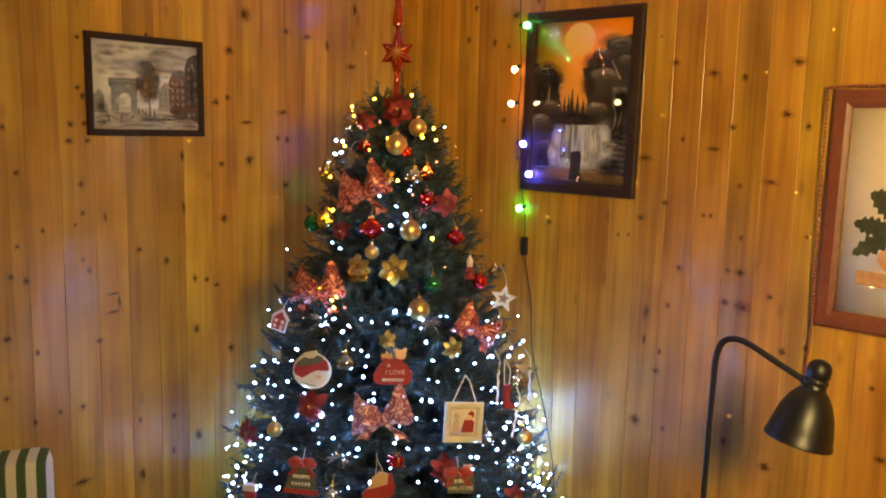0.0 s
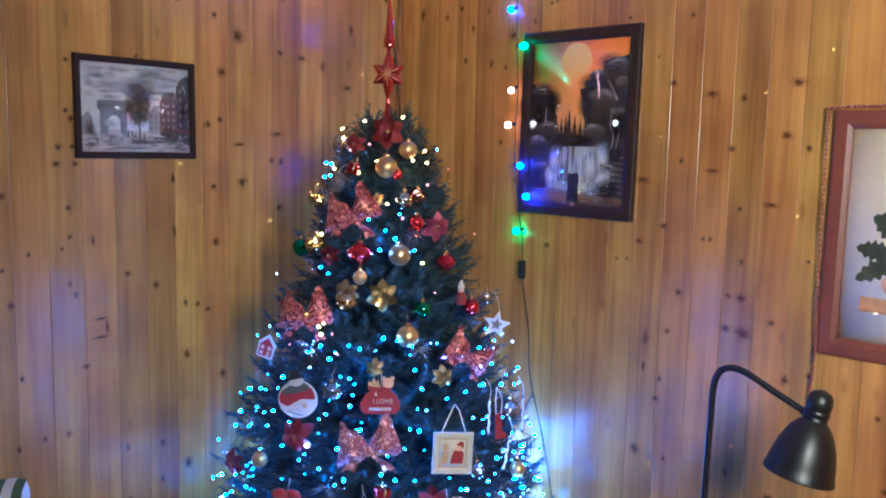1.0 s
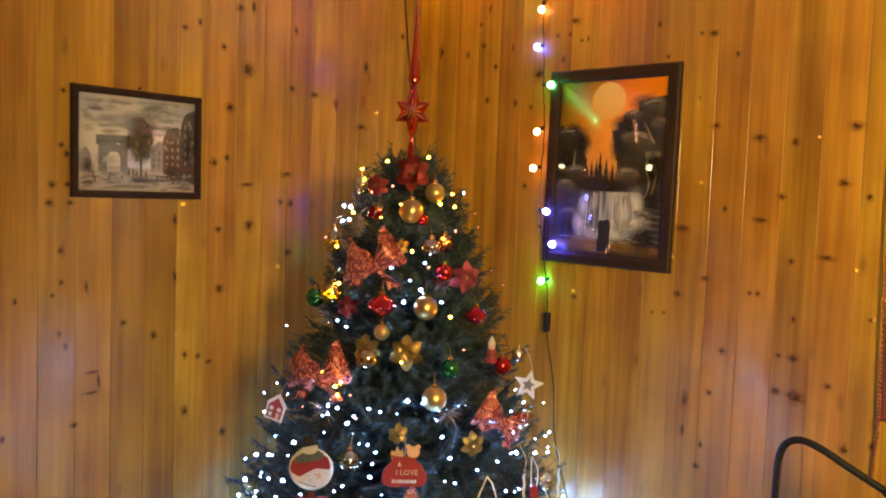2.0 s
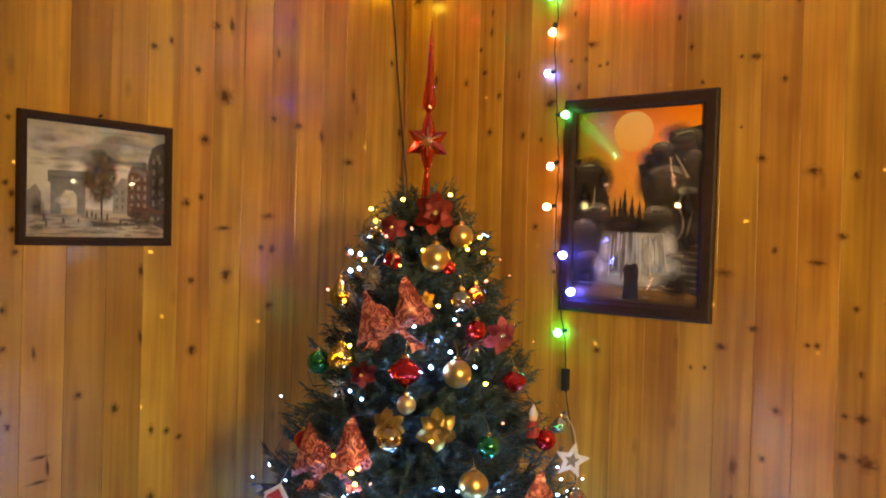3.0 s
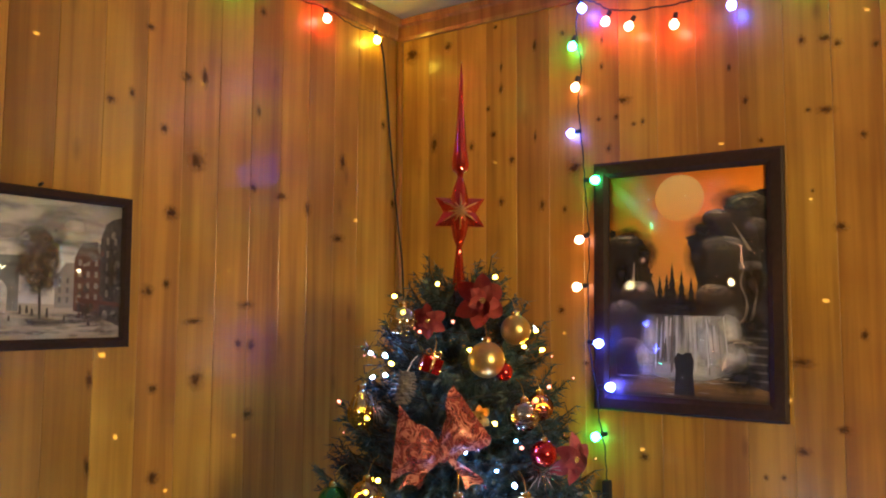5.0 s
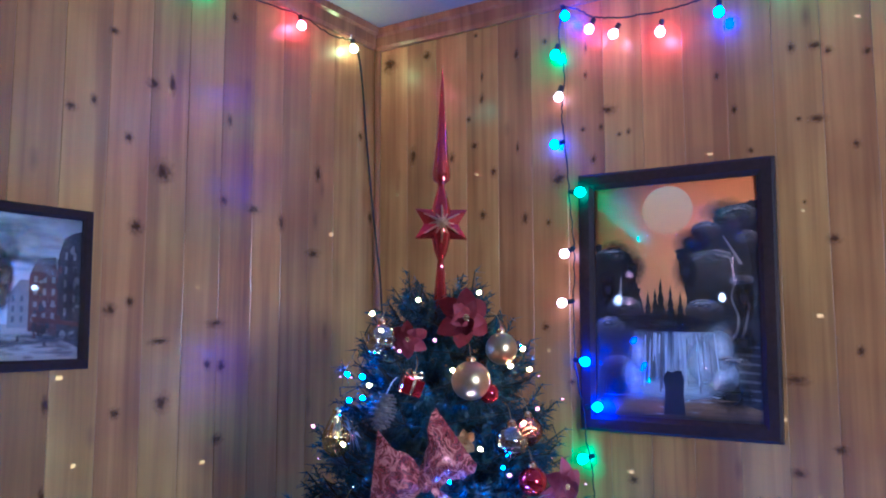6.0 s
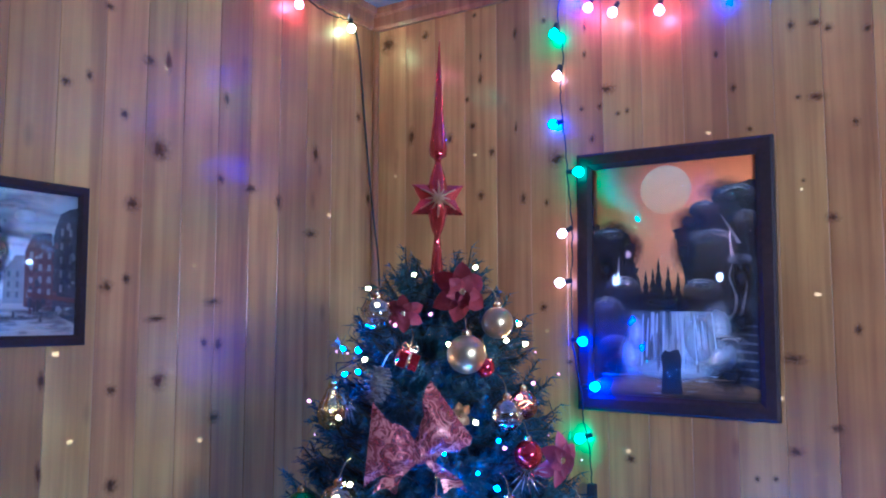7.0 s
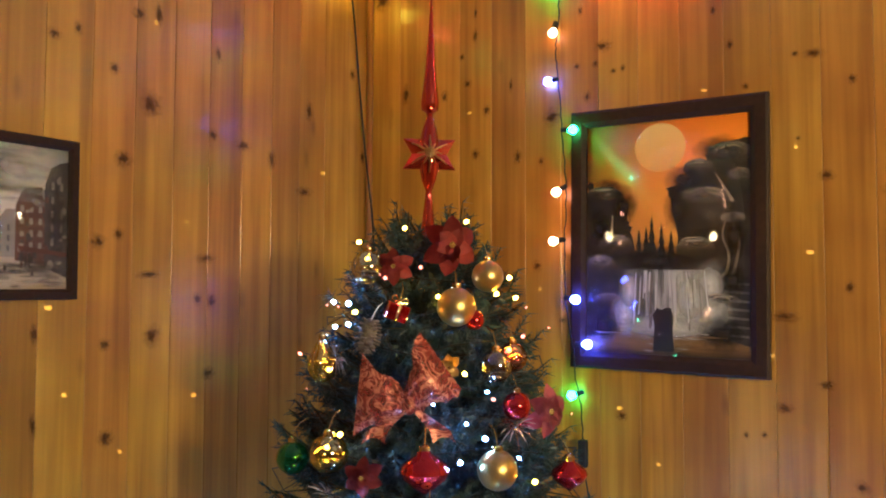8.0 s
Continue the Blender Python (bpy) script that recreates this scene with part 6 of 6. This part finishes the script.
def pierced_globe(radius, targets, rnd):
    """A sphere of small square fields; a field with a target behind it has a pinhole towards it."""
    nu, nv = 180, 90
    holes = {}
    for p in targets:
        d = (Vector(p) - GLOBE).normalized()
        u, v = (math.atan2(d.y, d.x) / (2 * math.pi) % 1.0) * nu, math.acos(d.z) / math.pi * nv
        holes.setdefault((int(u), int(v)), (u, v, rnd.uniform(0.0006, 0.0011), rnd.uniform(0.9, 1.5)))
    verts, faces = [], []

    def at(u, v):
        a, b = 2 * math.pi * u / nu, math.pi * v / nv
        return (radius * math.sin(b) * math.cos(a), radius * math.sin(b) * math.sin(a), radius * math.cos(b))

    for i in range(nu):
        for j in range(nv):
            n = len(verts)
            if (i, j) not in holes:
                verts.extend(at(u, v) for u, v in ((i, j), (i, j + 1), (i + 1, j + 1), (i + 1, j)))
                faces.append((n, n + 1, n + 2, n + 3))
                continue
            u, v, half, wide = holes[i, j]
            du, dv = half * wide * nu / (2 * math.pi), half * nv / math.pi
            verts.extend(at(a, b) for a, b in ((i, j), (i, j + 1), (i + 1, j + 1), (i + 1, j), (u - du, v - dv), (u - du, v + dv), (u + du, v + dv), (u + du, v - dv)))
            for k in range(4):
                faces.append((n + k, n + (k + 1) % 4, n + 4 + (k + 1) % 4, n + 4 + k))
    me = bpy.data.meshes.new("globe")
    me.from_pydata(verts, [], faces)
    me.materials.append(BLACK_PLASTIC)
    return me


projector = thing("star_projector", "added unseen black pierced globe on a slim stand that throws light dots", "projector lamp", Matrix.Translation((GLOBE.x, GLOBE.y, 0)))
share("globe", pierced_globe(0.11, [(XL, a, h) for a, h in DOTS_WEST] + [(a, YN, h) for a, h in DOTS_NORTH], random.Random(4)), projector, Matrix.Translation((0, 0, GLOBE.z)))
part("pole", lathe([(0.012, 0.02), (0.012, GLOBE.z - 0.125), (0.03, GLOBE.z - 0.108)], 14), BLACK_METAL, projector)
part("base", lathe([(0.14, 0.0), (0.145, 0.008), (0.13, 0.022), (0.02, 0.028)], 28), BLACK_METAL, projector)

# ---- boards of the two walls ----
PITCH = 0.1108


def plank_mesh():
    """A board standing on z = 0, its face at y = 0 towards -y, with bevelled long edges."""
    bm = bmesh.new()
    w, t = PITCH / 2 - 0.0003, 0.012
    prof = [(-w, t), (-w, 0.0011), (-w + 0.0010, 0.0004), (-w + 0.0030, 0.0), (w - 0.0030, 0.0), (w - 0.0010, 0.0004), (w, 0.0011), (w, t)]
    rings = [[bm.verts.new((x, y, z)) for x, y in prof] for z in (0.002, ZC - 0.002)]
    n = len(prof)
    for i in range(n):
        bm.faces.new((rings[0][i], rings[0][(i + 1) % n], rings[1][(i + 1) % n], rings[1][i]))
    bm.faces.new(rings[0][::-1]), bm.faces.new(rings[1])
    bmesh.ops.recalc_face_normals(bm, faces=bm.faces)
    return mesh_of(bm, "plank", PINE, smooth=False)


PLANK = plank_mesh()
rb = random.Random(17)
x = -2.628 + PITCH / 2
while x < XE:
    share("plank", PLANK, wall_north, pose(x, YN, 0, 0, 0, rb.uniform(-0.6, 0.6)))
    x += PITCH
y = 2.585 + PITCH / 2 + 0.001
while y > YS + 0.05:
    share("plank", PLANK, wall_west, pose(XL, y, 0, 0, 0, 90 + rb.uniform(-0.6, 0.6)))
    y -= PITCH

# ---- knots in the boards: place along the wall, height, half width, half height ----
KNOTS_NORTH_1 = [
    (-1.29, 1.785, 0.011, 0.009), (-1.043, 1.728, 0.009, 0.01), (-1.15, 1.744, 0.017, 0.011), (-0.874, 1.77, 0.016, 0.01), (-1.072, 1.566, 0.011, 0.008), (-1.247, 1.524, 0.007, 0.01),
    (-1.134, 1.493, 0.018, 0.007), (-0.83, 1.57, 0.008, 0.01), (-0.899, 1.608, 0.014, 0.009), (-1.389, 1.455, 0.023, 0.009), (-0.935, 1.391, 0.03, 0.007), (-1.034, 1.373, 0.007, 0.008),
    (-1.299, 1.298, 0.011, 0.008), (-1.391, 1.239, 0.013, 0.008), (-1.153, 1.266, 0.007, 0.006), (-1.128, 1.267, 0.007, 0.007), (-1.017, 1.201, 0.006, 0.009), (-1.23, 1.074, 0.01, 0.01),
    (-1.054, 1.087, 0.008, 0.006), (-1.012, 1.085, 0.013, 0.01), (-1.058, 0.977, 0.013, 0.01), (-0.999, 0.97, 0.023, 0.016),
]
KNOTS_NORTH_2 = [
    (-1.266, 0.934, 0.008, 0.008), (-1.348, 0.894, 0.009, 0.019), (-1.285, 0.759, 0.006, 0.01), (-1.296, 0.686, 0.011, 0.009), (-1.35, 0.793, 0.006, 0.014), (-0.909, 1.018, 0.009, 0.008),
    (-0.855, 0.844, 0.009, 0.012), (-0.783, 0.871, 0.006, 0.009), (-0.58, 0.783, 0.007, 0.007), (-1.368, 0.482, 0.015, 0.015), (-1.255, 0.476, 0.007, 0.008), (-0.881, 0.443, 0.015, 0.013),
    (-0.539, 0.568, 0.013, 0.008), (-1.027, 0.492, 0.007, 0.011), (-0.806, 1.225, 0.007, 0.005), (-1.903, 2.289, 0.005, 0.009), (-1.544, 2.223, 0.005, 0.008), (-1.504, 2.129, 0.006, 0.008),
    (-1.901, 2.369, 0.004, 0.012), (-1.364, 2.263, 0.007, 0.01), (-1.31, 2.258, 0.011, 0.008), (-1.282, 2.24, 0.008, 0.008),
]
KNOTS_NORTH_3 = [
    (-1.199, 2.223, 0.008, 0.007), (-1.354, 2.082, 0.006, 0.005), (-1.312, 2.077, 0.015, 0.008), (-1.232, 2.005, 0.007, 0.008), (-1.468, 2.019, 0.006, 0.006), (-1.838, 2.18, 0.015, 0.01),
    (-1.86, 2.134, 0.006, 0.007), (-1.808, 2.107, 0.006, 0.005), (-1.782, 2.111, 0.005, 0.007), (-1.913, 2.135, 0.006, 0.006), (-1.35, 1.878, 0.004, 0.004), (-2.027, 2.413, 0.007, 0.007),
    (-2.024, 1.88, 0.006, 0.008), (-1.99, 2.002, 0.016, 0.015), (-1.884, 2.047, 0.007, 0.01), (-1.792, 1.188, 0.01, 0.008), (-1.479, 1.168, 0.005, 0.006), (-1.437, 1.172, 0.005, 0.006),
    (-1.96, 1.434, 0.007, 0.006), (-2.038, 1.584, 0.009, 0.01), (-2.589, 2.446, 0.024, 0.02), (-2.239, 2.345, 0.004, 0.012),
]
KNOTS_NORTH_4 = [
    (-2.24, 2.276, 0.006, 0.013), (-2.26, 2.479, 0.006, 0.006), (-2.121, 2.393, 0.006, 0.013), (-2.348, 2.107, 0.008, 0.012), (-2.266, 2.134, 0.009, 0.008), (-2.201, 2.046, 0.008, 0.011),
    (-2.239, 1.919, 0.009, 0.011), (-2.098, 1.899, 0.008, 0.013), (-2.286, 2.218, 0.006, 0.007), (-2.12, 2.11, 0.004, 0.013), (-2.493, 2.13, 0.009, 0.034), (-2.44, 2.45, 0.011, 0.012),
]
KNOTS_WEST_1 = [
    (2.063, 2.408, 0.009, 0.01), (2.055, 2.124, 0.007, 0.014), (2.041, 1.911, 0.01, 0.01), (2.144, 1.898, 0.017, 0.009), (2.252, 1.876, 0.01, 0.017), (2.402, 2.04, 0.011, 0.019),
    (2.6, 2.195, 0.009, 0.012), (2.385, 1.801, 0.03, 0.009), (2.654, 1.939, 0.009, 0.013), (1.78, 1.812, 0.014, 0.013), (1.772, 1.639, 0.009, 0.009), (1.721, 1.62, 0.012, 0.011),
    (1.743, 1.39, 0.01, 0.009), (1.752, 1.183, 0.012, 0.012), (1.01, 1.368, 0.007, 0.008), (1.209, 1.327, 0.007, 0.007), (1.187, 1.193, 0.005, 0.005), (1.227, 1.037, 0.006, 0.009),
    (1.082, 1.181, 0.005, 0.008), (1.288, 1.214, 0.005, 0.015), (1.407, 1.092, 0.009, 0.008), (1.51, 1.043, 0.009, 0.012),
]
KNOTS_WEST_2 = [
    (1.623, 0.965, 0.007, 0.012), (1.673, 0.955, 0.008, 0.008), (1.715, 0.931, 0.009, 0.007), (1.626, 0.772, 0.01, 0.015), (1.776, 0.672, 0.011, 0.013), (1.58, 1.42, 0.006, 0.014),
    (1.582, 1.233, 0.005, 0.017), (1.255, 0.789, 0.01, 0.007), (1.19, 0.569, 0.008, 0.009), (0.96, 0.843, 0.009, 0.009), (0.95, 0.651, 0.007, 0.007), (1.05, 0.784, 0.006, 0.009),
    (0.979, 1.041, 0.007, 0.007), (1.025, 1.023, 0.008, 0.01), (1.002, 1.136, 0.006, 0.006), (1.523, 0.321, 0.006, 0.011), (1.526, 0.456, 0.008, 0.011), (1.394, 0.472, 0.006, 0.01),
    (1.399, 0.265, 0.01, 0.022), (1.628, 0.355, 0.012, 0.017), (1.034, 0.552, 0.006, 0.01), (1.114, 0.569, 0.006, 0.008),
]
KNOTS_WEST_3 = [
    (1.21, 1.641, 0.007, 0.006), (1.184, 1.523, 0.009, 0.008), (1.228, 1.526, 0.007, 0.007), (1.236, 1.47, 0.008, 0.008), (1.175, 1.469, 0.011, 0.009), (1.226, 1.616, 0.008, 0.009),
    (1.213, 1.231, 0.007, 0.007), (1.208, 1.076, 0.005, 0.008), (1.181, 0.302, 0.03, 0.01), (1.214, 1.803, 0.006, 0.006), (0.976, 1.508, 0.007, 0.009), (1.606, 2.056, 0.01, 0.008),
    (1.66, 2.083, 0.007, 0.01), (1.704, 2.255, 0.01, 0.007), (1.752, 2.016, 0.009, 0.009), (1.852, 1.952, 0.021, 0.034), (1.855, 1.549, 0.03, 0.006), (2.024, 1.592, 0.028, 0.008),
    (2.001, 1.491, 0.009, 0.01), (2.046, 1.486, 0.01, 0.012), (1.869, 2.172, 0.008, 0.021), (1.815, 2.158, 0.013, 0.011),
]
KNOTS_WEST_4 = [
    # the first three are strokes of a bracket-shaped board mark, drawn as knots
    (1.308, 0.946, 0.018, 0.004), (1.308, 0.883, 0.020, 0.004), (1.330, 0.915, 0.004, 0.018), (1.868, 1.405, 0.016, 0.016), (2.038, 1.304, 0.013, 0.011),
]


def knot_mesh():
    """A shallow lens, one unit across from its middle."""
    bm = bmesh.new()
    c = bm.verts.new((0, -0.0, 0))
    ring = [bm.verts.new((math.cos(2 * math.pi * i / 16), 0.0, math.sin(2 * math.pi * i / 16))) for i in range(16)]
    for i in range(16):
        bm.faces.new((c, ring[i], ring[(i + 1) % 16]))
    bmesh.ops.recalc_face_normals(bm, faces=bm.faces)
    if bm.faces[:][0].normal.y > 0:
        bmesh.ops.reverse_faces(bm, faces=bm.faces)
    return mesh_of(bm, "knot", KNOT)


KNOT_ME = knot_mesh()


def knots(wall, rows, turn):
    for a, h, hw, hh in rows:
        m = pose(a, YN - 0.0017, h) if wall is wall_north else pose(XL + 0.0017, a, h, 0, 0, 90)
        share("knot", KNOT_ME, wall, m @ pose(0, 0, 0, 0, turn, 0) @ Matrix.Diagonal((min(max(hw, 0.004), 0.020) * 2.15, 1, min(max(hh, 0.004), 0.020) * 2.15, 1)))


for rows in (KNOTS_NORTH_1, KNOTS_NORTH_2, KNOTS_NORTH_3, KNOTS_NORTH_4):
    knots(wall_north, rows, 4)
for rows in (KNOTS_WEST_1, KNOTS_WEST_2, KNOTS_WEST_3, KNOTS_WEST_4):
    knots(wall_west, rows, -4)
